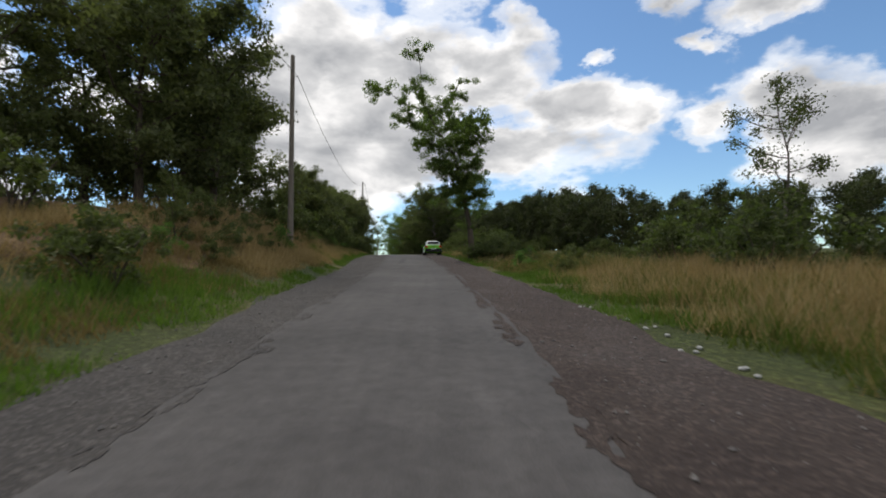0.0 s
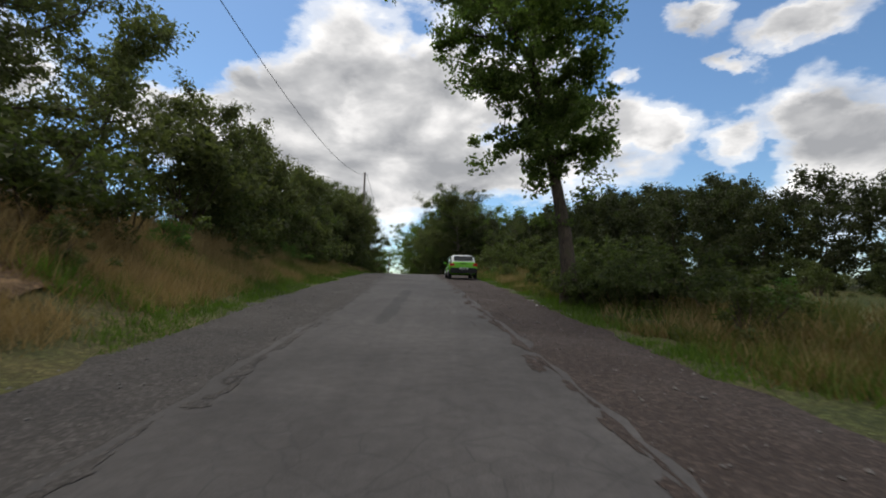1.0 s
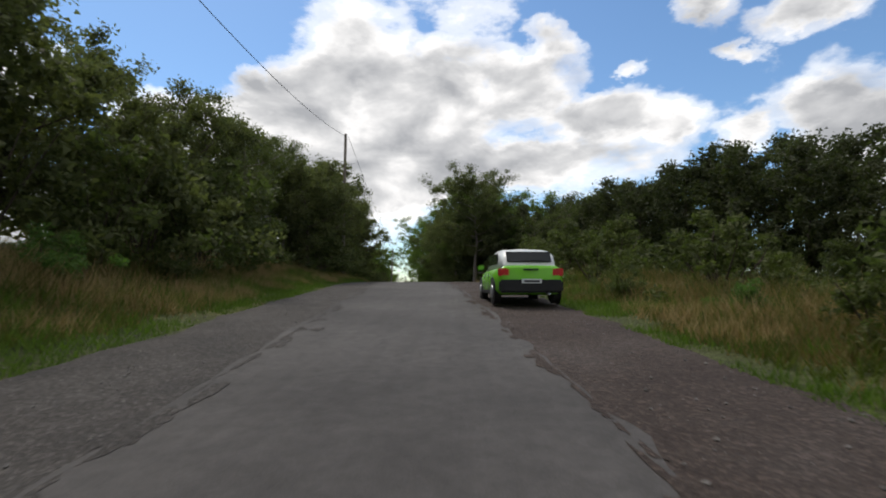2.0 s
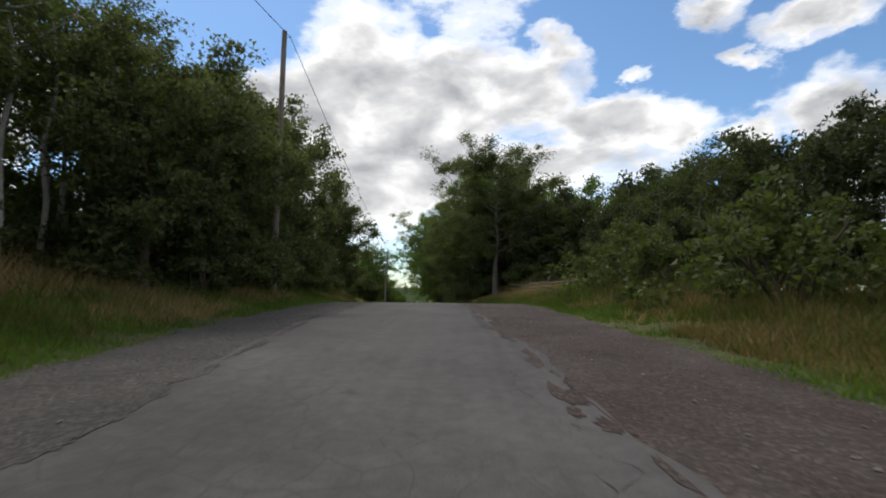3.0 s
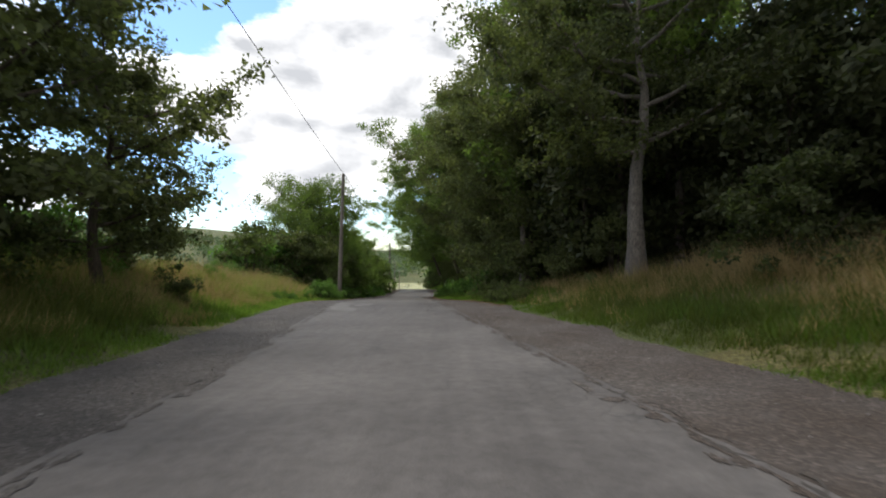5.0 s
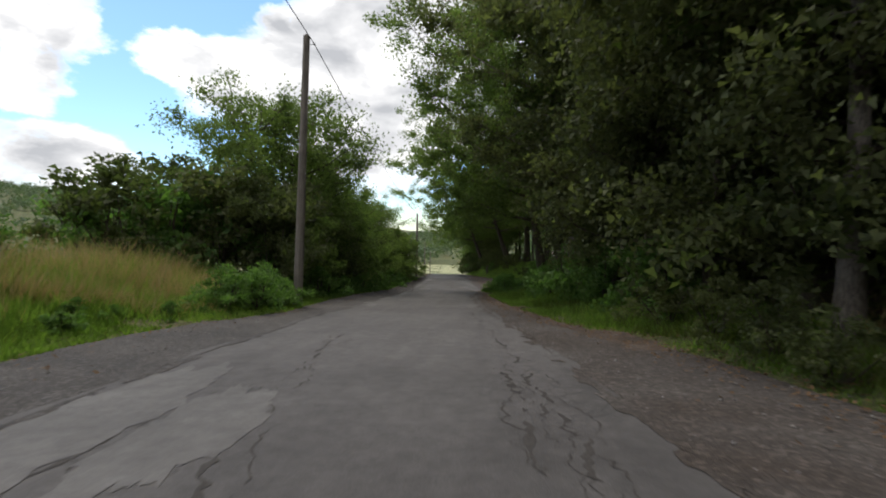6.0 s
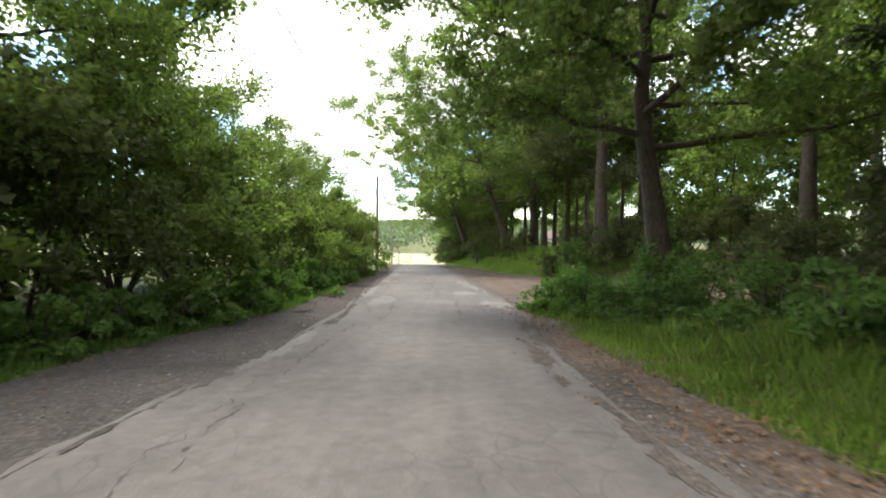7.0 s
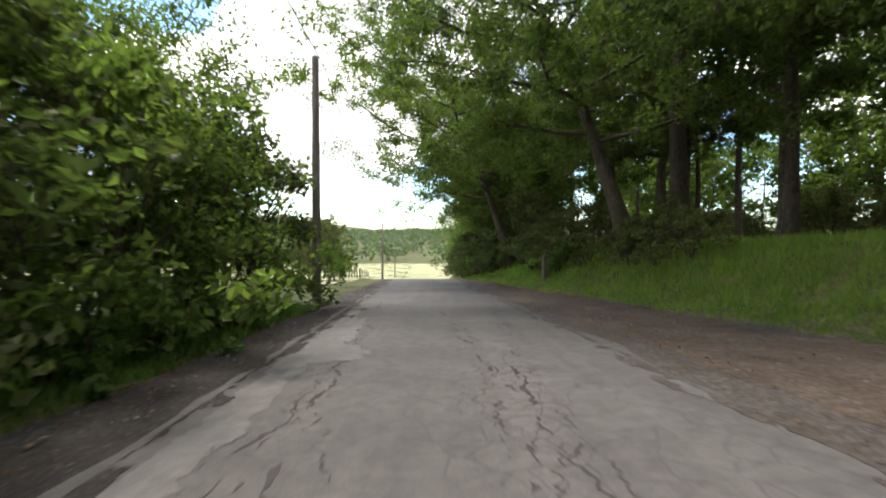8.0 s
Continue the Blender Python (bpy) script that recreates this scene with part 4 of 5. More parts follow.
# ---------------------------------------------------------------- poles and wire
def pole_proto(tall, low=0.23):
    ob = thing("utility_pole", "grey weathered wooden utility pole on the grass verge", "utility pole", "poles along the lane")
    f = np.linspace(0, 1, 8)
    part("shaft", mesh_of("shaft", *tube(np.stack([0 * f, 0 * f, -0.4 + (tall + 0.4) * f], 1), 0.15 - 0.05 * f, 12), POLE_WOOD, True), POLE_WOOD, ob)
    bm = bmesh.new()
    bmesh.ops.create_cone(bm, cap_ends=True, segments=12, radius1=0.102, radius2=0.06, depth=0.05, matrix=Matrix.Translation((0, 0, tall + 0.025)))
    part("cap", bm, POLE_WOOD, ob)
    bm = bmesh.new()
    bmesh.ops.create_cone(bm, cap_ends=True, segments=8, radius1=0.012, radius2=0.012, depth=0.3, matrix=Matrix.Translation((0.1, 0, tall - low - 0.02)) @ Matrix.Rotation(radians(90), 4, "Y"))
    bmesh.ops.create_uvsphere(bm, u_segments=8, v_segments=6, radius=0.04, matrix=Matrix.Translation((0.25, 0, tall - low)))
    part("bracket", bm, STEEL, ob, "small steel wire bracket")
    return ob


tops = []
for s, d, tall in ((-28, -6.2, 8.9), (23.0, -6.0, 9.4), (72.8, -6.06, 11.0), (119.1, -4.35, 8.4), (159.4, -3.2, 7.4), (205, -5.0, 7.5), (250, -6.0, 7.5)):
    ob = pole_proto(tall, 1.0 if s == 23.0 else 0.23)
    ob.matrix_basis = at(s, d) @ Matrix.Rotation(radians(2.0 if s == 119.1 else 0.5), 4, "Y")
    tops.append(ob.matrix_basis @ Vector((0.25, 0, tall - (1.0 if s == 23.0 else 0.23))))
wire = thing("overhead_wire", "single black overhead wire sagging between the poles", "wire")
for a, b in zip(tops, tops[1:]):
    f = np.linspace(0, 1, 25)[:, None]
    sag = 2.0 if a.y > 0 and b.y < 80 else 0.6
    pts = np.array(a) * (1 - f) + np.array(b) * f - np.array([0, 0, 1.0]) * (sag * 4 * f * (1 - f))
    part("span", mesh_of("span", *tube(pts, np.full(25, 0.014), 5), WIRE, True), WIRE, wire)


# ---------------------------------------------------------------- grass, pebbles, far woods
def blades(rng, s, d, tall, width, lean):
    n = len(s)
    x, y, z = place(s, d, 0.02)
    a = rng.uniform(0, 2 * np.pi, n)
    side = np.stack([np.cos(a), np.sin(a), 0 * a], 1) * (width * rng.uniform(0.6, 1.3, n))[:, None]
    b = rng.uniform(0, 2 * np.pi, n)
    over = np.stack([np.cos(b), np.sin(b), 0 * b], 1) * (tall * lean * rng.uniform(0.2, 1.0, n))[:, None]
    p = np.stack([x, y, z - 0.04], 1)
    up = np.array([0, 0, 1.0]) * tall[:, None]
    verts = np.stack([p - side * 0.6, p + side * 0.6, p + up + over], 1).reshape(-1, 3)
    faces = np.arange(n * 3).reshape(-1, 3)
    return verts, faces


def verge(name, label, seed, count, s_range, side, u_range, tall, width, lean, mat, patchy, where=None):
    """Grass blades in tufts beyond the shoulder on one side (-1 left, 1 right)."""
    rng = np.random.default_rng(seed)
    tufts = count // 14
    ts = rng.uniform(*s_range, tufts * 3)
    tu = u_range[0] + (u_range[1] - u_range[0]) * rng.random(tufts * 3) ** 1.3
    field = np.sin(ts * 0.55 + seed) * np.sin(tu * 1.1 + ts * 0.21) + 0.6 * np.sin(ts * 1.7 + tu * 2.3)
    keep = field > patchy
    if where is not None:
        keep &= where(ts, tu)
    ts, tu = ts[keep][:tufts], tu[keep][:tufts]
    m = len(ts)
    pick = np.repeat(np.arange(m), 14)
    n = len(pick)
    s = ts[pick] + rng.normal(0, 0.13, n)
    u = np.maximum(tu[pick] + rng.normal(0, 0.13, n), -0.05)
    edge = table(LEFT_OUT, s) if side < 0 else table(RIGHT_OUT, s)
    size = (tall[0] + (tall[1] - tall[0]) * np.clip((u - u_range[0]) / 2.2, 0, 1)) * rng.uniform(0.55, 1.2, n) * np.repeat(rng.uniform(0.7, 1.25, m), 14)
    ob = new(name, mesh_of(name, *blades(rng, s, edge + side * u, size, width, lean), mat))
    tagged(ob, label, "grass", kind="stuff")


verge("short_grass", "short green grass along the gravel edge", 1, 90000, (-2, 126), -1, (0.0, 2.2), (0.10, 0.42), 0.022, 0.8, BLADE_GREEN, -0.7, lambda s, u: (s < 12) | (s > 27) | (u < 0.5 + 0.6 * np.sin(s * 1.3) * np.sin(s * 0.41 + 1)))
verge("short_grass", "short green grass along the gravel edge", 2, 70000, (-2, 134.5), 1, (0.0, 2.4), (0.10, 0.36), 0.022, 0.8, BLADE_GREEN, -0.2)
verge("tall_dry_grass", "tall straw-coloured dry grass on the bank", 3, 66000, (20, 118), -1, (0.7, 5.5), (0.3, 0.75), 0.014, 0.95, BLADE_STRAW, 0.1)
verge("tall_dry_grass", "tall straw-coloured dry grass on the verge", 4, 40000, (-2, 112), 1, (0.7, 6.0), (0.35, 0.75), 0.014, 0.95, BLADE_STRAW, 0.3, lambda s, u: (s < 13) | ((s > 40) & (s < 47)) | ((s > 77) & (u > 2.2)) | (np.sin(s * 7.1 + u * 3.3) > 0.75))
verge("brown_grass", "brown dying grass on the bank", 11, 60000, (4, 75), -1, (0.7, 7.5), (0.15, 0.45), 0.018, 0.95, BLADE_BROWN, -0.1)
verge("brown_grass", "brown dying grass on the verge", 12, 46000, (16, 79), 1, (0.6, 6.0), (0.2, 0.55), 0.018, 0.95, BLADE_BROWN, 0.0)
verge("tall_green_grass", "tall green weeds and seeding grass on the bank", 35, 22000, (82, 99), -1, (1.2, 5.0), (0.4, 1.0), 0.022, 0.8, BRACKEN, -0.6)
verge("dry_grass", "knee-high dry grass on the bank", 8, 22000, (-2, 32), -1, (1.0, 6.0), (0.15, 0.45), 0.014, 0.95, BLADE_STRAW, 0.1)
verge("tall_green_grass", "tall green grass and weeds on the bank", 5, 36000, (40, 122), -1, (0.6, 6.0), (0.2, 0.6), 0.024, 0.9, BRACKEN, -0.3)
verge("tall_green_grass", "tall green grass and weeds on the verge", 6, 80000, (-2, 134), 1, (0.6, 7.0), (0.2, 0.55), 0.024, 0.9, BRACKEN, -0.4)
verge("short_grass", "green grass along the wood's edge, light painted into its colour", 14, 26000, (112, 135), 1, (0.05, 2.6), (0.12, 0.4), 0.026, 0.8, BLADE_BRIGHTENED, -0.6)
verge("lush_grass", "bright green grass along the gravel edge", 21, 20000, (102, 124), -1, (0.0, 1.8), (0.12, 0.32), 0.026, 0.8, BLADE_BRIGHTENED, -1.0)
verge("hedge_grass", "long green grass under the hedge", 23, 24000, (124, 158), -1, (0.0, 1.6), (0.15, 0.4), 0.03, 0.8, LEAF_LIGHT, -1.2)
verge("golden_grass", "tall seeding grass on the bank", 31, 26000, (98, 118.5), -1, (1.5, 6.0), (0.45, 0.95), 0.014, 0.9, BLADE_STRAW, -0.5)
verge("tall_green_grass", "tall green grass and weeds on the bank", 33, 16000, (98, 121), -1, (1.0, 6.0), (0.35, 0.8), 0.02, 0.8, BLADE_BRIGHTENED, -0.5)
verge("golden_grass", "golden dry grass on the verge", 27, 16000, (2, 16), 1, (1.6, 7.0), (0.4, 0.75), 0.015, 1.0, BLADE_STRAW, -0.2)
verge("golden_grass", "golden dry grass on the verge", 29, 20000, (81, 104), 1, (2.4, 7.0), (0.35, 0.95), 0.014, 1.0, BLADE_STRAW, -0.15)
verge("tall_green_grass", "mixed green grass and weeds on the verge", 41, 24000, (70, 104), 1, (0.3, 4.2), (0.2, 0.55), 0.018, 0.9, BRACKEN, -0.6)
verge("golden_grass", "golden dry grass on the bank", 28, 36000, (14, 46), -1, (0.9, 5.0), (0.35, 0.75), 0.015, 1.0, BLADE_STRAW, -0.4)
verge("lawn_grass", "bright green grass on the bank beside the drive", 7, 90000, (149.5, 182), 1, (0.0, 7.0), (0.12, 0.3), 0.026, 0.6, BLADE_BRIGHTENED, -2.0)


def pebbles():
    rng = np.random.default_rng(9)
    n = 11000
    s = rng.uniform(-1, 172, n)
    left = rng.random(n) < 0.45
    f = rng.random(n)
    d = np.where(left, table(LEFT_EDGE, s) + (table(LEFT_OUT, s) - table(LEFT_EDGE, s)) * f * 1.1, table(RIGHT_EDGE, s) + (table(RIGHT_OUT, s) - table(RIGHT_EDGE, s)) * f * 1.05)
    x, y, z = place(s, d, 0.03)
    r = 0.008 + 0.022 * rng.random(n) ** 6
    c = np.stack([x, y, z], 1)[:, None]
    shape = np.array([[1, 0, 0], [0, 1, 0], [-1, 0, 0], [0, -1, 0], [0, 0, 0.7], [0, 0, -0.7]])
    verts = (c + shape * (r[:, None, None] * rng.uniform(0.6, 1.3, (n, 6, 1)))).reshape(-1, 3)
    tri = np.array([[0, 1, 4], [1, 2, 4], [2, 3, 4], [3, 0, 4], [1, 0, 5], [2, 1, 5], [3, 2, 5], [0, 3, 5]])
    faces = (np.arange(n)[:, None, None] * 6 + tri).reshape(-1, 3)
    tagged(new("pebbles", mesh_of("pebbles", verts, faces, STONE)), "loose grey pebbles strewn on the gravel shoulders", "pebbles", kind="stuff")


pebbles()


def edge_gravel(side, mat, seed):
    """Ragged tongues of loose gravel spilt over the edge of the asphalt."""
    rng = np.random.default_rng(seed)
    n, m = 1100, 18
    s = rng.uniform(-2, 172, n)
    edge = table(LEFT_EDGE if side < 0 else RIGHT_EDGE, s)
    d = edge - side * np.abs(rng.normal(0, 0.13, n)) + side * 0.06
    a = np.linspace(0, 2 * np.pi, m, endpoint=False)
    r = rng.uniform(0.5, 1.25, (n, m))
    ps = s[:, None] + rng.uniform(0.1, 0.5, (n, 1)) * r * np.sin(a)
    pd = d[:, None] + rng.uniform(0.04, 0.14, (n, 1)) * r * np.cos(a)
    ps, pd = np.concatenate([s[:, None], ps], 1), np.concatenate([d[:, None], pd], 1)
    off = side * (pd - edge[:, None])
    lift = np.interp(off, [-0.12, 0.02], [0.0335, 0.0205]) + rng.uniform(0, 0.003, (n, 1))
    x, y, z = place(ps, pd, lift)
    verts = np.stack([x, y, z], -1).reshape(-1, 3)
    i = np.arange(m)
    fan = np.stack([0 * i, 1 + i, 1 + (i + 1) % m], 1)
    faces = (np.arange(n)[:, None, None] * (m + 1) + fan).reshape(-1, 3)
    tagged(new("spilt_gravel", mesh_of("spilt_gravel", verts, faces, mat)), "loose gravel spilt over the edge of the asphalt", "gravel", kind="stuff")


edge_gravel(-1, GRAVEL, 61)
edge_gravel(1, GRAVEL_RED, 62)


def litter():
    """Brown fallen leaves along the edges under the trees."""
    rng = np.random.default_rng(17)
    n = 12000
    s = rng.uniform(106, 170, n)
    left = rng.random(n) < 0.3
    off = rng.normal(0, 0.45, n)
    d = np.where(left, table(LEFT_OUT, s) + off, np.where((s > 135) & (s < 160), table(RIGHT_EDGE, s) + (table(RIGHT_OUT, s) - table(RIGHT_EDGE, s)) * rng.random(n), table(RIGHT_OUT, s) - 0.1 + off))
    x, y, z = place(s, d, 0.05)
    c = np.stack([x, y, z], 1)
    a = rng.uniform(0, 6.28, n)
    u = np.stack([np.cos(a), np.sin(a), rng.normal(0, 0.3, n)], 1) * rng.uniform(0.015, 0.036, (n, 1))
    v = np.stack([-np.sin(a), np.cos(a), rng.normal(0, 0.3, n)], 1) * rng.uniform(0.01, 0.024, (n, 1))
    verts = np.stack([c - u, c + v, c + u, c - v], 1).reshape(-1, 3)
    tagged(new("fallen_leaves", mesh_of("fallen_leaves", verts, np.arange(n * 4).reshape(-1, 4), DEAD_LEAF)), "brown fallen leaves scattered along the lane's edge", "leaves", kind="stuff")


litter()


def edge_stones():
    """Pale stones along the grass edge near the start."""
    rng = np.random.default_rng(19)
    for s in np.concatenate([rng.uniform(2.5, 9.5, 16), rng.uniform(31, 36, 9), rng.uniform(116, 120, 3)]):
        d = float(table(RIGHT_OUT, s)) + rng.normal(-0.02, 0.1)
        ob = thing("stone", "small pale stone at the grass edge", "stone", "pale stones at the verge", at(s, d, 0.02, rng.uniform(0, 360)))
        bm = bmesh.new()
        bmesh.ops.create_icosphere(bm, subdivisions=2, radius=rng.uniform(0.02, 0.045))
        for v in bm.verts:
            v.co *= 1 + 0.35 * noise.noise(v.co * 18 + Vector((s, d, 0)))
            v.co.z *= 0.6
        me = bpy.data.meshes.new("stone")
        bm.to_mesh(me)
        bm.free()
        me.materials.append(PALE_STONE)
        rock = part("rock", me, PALE_STONE, ob)


edge_stones()


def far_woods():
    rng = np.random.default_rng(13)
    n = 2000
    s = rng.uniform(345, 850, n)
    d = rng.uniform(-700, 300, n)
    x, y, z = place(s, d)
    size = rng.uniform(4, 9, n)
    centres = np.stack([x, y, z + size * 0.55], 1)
    tagged(new("far_woods", mesh_of("far_woods", *leaves_at(rng, centres, size, 80000, 2.6, 0.5, True), HAZED_LEAF)), "distant green woods on the hillside, with haze painted into their colour", "woods", kind="stuff")


far_woods()


# ---------------------------------------------------------------- repairs and worn places in the asphalt
def crack(name, label, points, wide, seed, mat, owner, ragged=1.1, lift=0.033, wander=1.0):
    """A thin wandering ribbon along the lane through (s, d) points."""
    rng = np.random.default_rng(seed)
    s = np.arange(points[0][0], points[-1][0], 0.07)
    n = len(s)
    knots = np.arange(s[0] - 1, s[-1] + 1, 0.3)
    d = table(points, s) + wander * (rng.normal(0, 0.02, n) + np.interp(s, knots + rng.uniform(-0.1, 0.1, len(knots)), rng.normal(0, 0.05, len(knots))))
    w = wide * np.clip(0.6 + ragged * rng.normal(0, 0.9, n) + ragged * smooth(rng.normal(0, 3.0, n), 9), 0.0, 3.4) * np.minimum(1, np.minimum(np.arange(n), np.arange(n)[::-1]) / 6)
    x, y, z = line(s)
    verts = np.concatenate([np.stack([x + d - w / 2, y, z + lift], 1), np.stack([x + d + w / 2, y, z + lift], 1)])
    i = np.arange(n - 1)
    ob = new(name, mesh_of(name, verts, np.stack([i, i + n, i + n + 1, i + 1], 1), mat))
    ob.parent = owner
    tagged(ob, label)


for k, (mat, wide, points) in enumerate((
        (TAR, 0.03, ((29, 0.5), (33, 0.75), (37, 0.6))), (TAR, 0.03, ((28, 0.95), (33, 1.05), (38, 0.9))), (TAR, 0.025, ((30, 0.3), (35, 0.4))), (TAR, 0.02, ((52, 0.9), (58, 1.1), (61, 0.9))),
        (TAR, 0.03, ((64, 1.0), (68, 1.2), (71, 0.9))), (TAR, 0.06, ((82, 2.9), (86, 2.55), (92, 2.4), (99, 2.15))), (TAR, 0.05, ((85, 2.3), (88, 3.2))), (TAR, 0.06, ((102, 0.95), (106, 1.0), (112, 1.1), (119, 1.05))),
        (TAR, 0.05, ((103, 0.6), (105, 1.0), (107, 1.35))), (TAR, 0.06, ((103, -0.9), (106, -1.2), (109, -1.5), (113, -1.6))), (TAR, 0.05, ((105.5, -2.4), (109, -2.0))), (TAR, 0.05, ((122, -1.7), (128, -1.4), (132, -1.1))),
        (TAR, 0.07, ((131, -0.75), (135, -0.5), (139, -0.8), (144, -1.2))), (TAR, 0.05, ((132, -0.95), (136, -1.2))), (TAR, 0.06, ((131, 0.9), (136, 1.35), (140, 0.9), (146, 0.7))), (TAR, 0.05, ((134, 1.6), (138, 2.1))),
        (TAR, 0.07, ((144, -0.75), (148, -0.85), (152, -1.1), (160, -1.2))), (TAR, 0.06, ((144, 0.5), (148, 0.68), (152, 0.75), (158, 0.5))), (TAR, 0.04, ((146, -1.3), (150, -1.0))), (TAR, 0.05, ((149, 0.9), (153, 1.6), (157, 1.9))), (TAR, 0.05, ((77.44, 1.29), (77.8, 0.8), (78.3, 0.7))), (TAR, 0.06, ((76.6, 1.86), (77.5, 1.7), (78.4, 2.2))), (TAR, 0.05, ((78.4, 1.75), (79.43, 1.54), (80.3, 1.16))),
        (TAR, 0.05, ((83.3, 1.9), (87.5, 1.88), (90.2, 2.1))), (TAR, 0.1, ((104.2, 0.86), (104.7, 0.74), (106.4, 0.63), (110.3, 0.87))), (TAR, 0.06, ((139, 0.82), (141.15, 0.68), (145.8, 1.0), (152, 1.1))))):
    for j in range(3):
        strand = [(s + 0.3 * j * (i == 0), d + (0, 0.16, -0.13)[j] * (1 + 0.5 * math.sin(3 * i + k + j))) for i, (s, d) in enumerate(points)]
        crack("crack", "dark wandering crack in the asphalt", strand, wide * (0.3, 0.12, 0.1)[j], 300 + k + 50 * j, mat, road, wander=1.0 + 0.4 * j)
crack("road_patch", "dark worn streak in the asphalt", ((29, -0.85), (33.5, -0.68), (38.3, -0.5)), 0.6, 340, ASPHALT_DARK, road, 0.07, 0.0315, 0.25)
crack("road_patch", "dark worn streak in the asphalt", ((64, 1.3), (69, 1.5)), 0.35, 341, ASPHALT_DARK, road, 0.07, 0.0315, 0.25)

crack("road_patch", "pale worn band along the asphalt edge", ((137.5, -1.6), (139.5, -1.67), (141, -1.66), (144, -1.65), (147.4, -1.55), (157, -1.62)), 0.62, 342, ASPHALT_NEW, road, 0.06, 0.0325, 0.5)


def blob(name, label, s, d, long, wide, seed, mat, owner, lift):
    """A flat patch with an uneven outline, sunk or laid flush in the surface."""
    rng = np.random.default_rng(seed)
    n = 96
    a = np.linspace(0, 2 * np.pi, n, endpoint=False)
    r = 1 + 0.16 * np.sin(a * 2 + rng.uniform(0, 6)) + 0.12 * np.sin(a * 3 + rng.uniform(0, 6)) + 0.07 * np.sin(a * 7 + rng.uniform(0, 6)) + 0.05 * np.sin(a * 13 + rng.uniform(0, 6)) + rng.normal(0, 0.06, n)
    ps = np.concatenate([[s], s + 0.5 * long * np.sin(a) * r, s + long * np.sin(a) * r])
    pd = np.concatenate([[d], d + 0.5 * wide * np.cos(a) * r, d + wide * np.cos(a) * r])
    pd = np.clip(pd, table(LEFT_EDGE, ps) + 0.12, table(RIGHT_EDGE, ps) - 0.12) if owner is road else pd
    x, y, z = line(ps)
    i = np.arange(n)
    j = (i + 1) % n
    faces = np.concatenate([np.stack([0 * i, 1 + i, 1 + j], 1), np.stack([1 + i, 1 + n + i, 1 + n + j], 1), np.stack([1 + i, 1 + n + j, 1 + j], 1)])
    ob = new(name, mesh_of(name, np.stack([x + pd, y, z + lift], 1), faces, mat))
    ob.parent = owner
    tagged(ob, label)


# pale bare places with a dark broken rim: metres along, across, half length, half width
for k, (s, d, long, wide) in enumerate(((107.4, -2.6, 2.2, 0.5), (107.8, -1.75, 1.3, 0.35), (104.8, -2.2, 0.8, 0.5), (120.7, -2.2, 0.7, 0.17), (129.6, -1.95, 1.9, 0.32), (136.4, -0.95, 1.7, 0.34), (135.1, 2.5, 1.1, 0.55),
                                        (142.9, 2.75, 2.6, 0.5), (145.6, 2.5, 1.3, 0.45), (80.95, 2.4, 0.3, 0.14), (153.6, -1.4, 1.5, 0.35), (149.7, 2.95, 0.8, 0.3), (76.8, 0.6, 0.5, 0.25), (77.0, 2.7, 0.45, 0.25), (74.8, 2.0, 0.8, 0.3), (151.5, -1.2, 0.6, 0.5), (139.5, 1.9, 1.0, 0.4))):
    blob("road_patch", "pale bare worn place in the asphalt", s, d, long, wide, 420 + k, ASPHALT_NEW, road, 0.0335)

# ---------------------------------------------------------------- fence, gatepost, stump, fallen branches
def beam(points, r, sides=8):
    f = np.linspace(0, 1, len(points))
    return tube(np.array(points, dtype=float), r[0] + (r[1] - r[0]) * f, sides)


def fence():
    ob = thing("field_fence", "old wooden post and wire fence round the meadow", "fence")
    rng = np.random.default_rng(3)
    wires = []
    feet = []
    for k, s in enumerate(np.arange(162.5, 206, 2.6)):
        x, y, z = (float(v) for v in place(s, -4.6 - 0.05 * (s - 162)))
        tilt = rng.normal(0, 0.05, 2)
        part("post", mesh_of("post", *joined([beam([(x, y, z - 0.3), (x + tilt[0], y + tilt[1], z + 0.6), (x + 2 * tilt[0], y + 2 * tilt[1], z + rng.uniform(1.1, 1.4))], (0.06, 0.05))]), POST_WOOD, True), POST_WOOD, ob)
        feet.append((x, y, z))
    for h in (0.4, 0.75, 1.05):
        part("wire", mesh_of("wire", *beam([(x, y, z + h) for x, y, z in feet], (0.006, 0.006), 4), STEEL, True), STEEL, ob)


fence()


def gatepost():
    ob = thing("gatepost", "short weathered square wooden post on the grass bank", "post", m=at(166, 5.5, 0, 12))
    bm = bmesh.new()
    bmesh.ops.create_cube(bm, size=1.0, matrix=Matrix.Translation((0, 0, 0.45)) @ Matrix.Diagonal((0.24, 0.2, 1.2, 1)))
    bmesh.ops.bevel(bm, geom=bm.edges[:], offset=0.025, segments=2, affect="EDGES")
    part("shaft", bm, POST_WOOD, ob)
    bm = bmesh.new()
    bmesh.ops.create_cube(bm, size=1.0, matrix=Matrix.Translation((0.1, -0.115, 0.85)) @ Matrix.Diagonal((0.16, 0.03, 0.26, 1)))
    bmesh.ops.bevel(bm, geom=bm.edges[:], offset=0.008, segments=1, affect="EDGES")
    part("board", bm, POLE_WOOD, ob, "pale plate fixed to the post")


gatepost()


def stump():
    ob = thing("tree_stump", "dark broken tree stump on the heath", "stump", m=at(23.5, -10.4))
    f = np.linspace(0, 1, 6)
    part("trunk", mesh_of("trunk", *tube(np.stack([0.05 * f, 0 * f, -0.2 + 1.2 * f], 1), np.array([0.5, 0.38, 0.33, 0.32, 0.3, 0.05]), 11), BARK, True), BARK, ob)


stump()


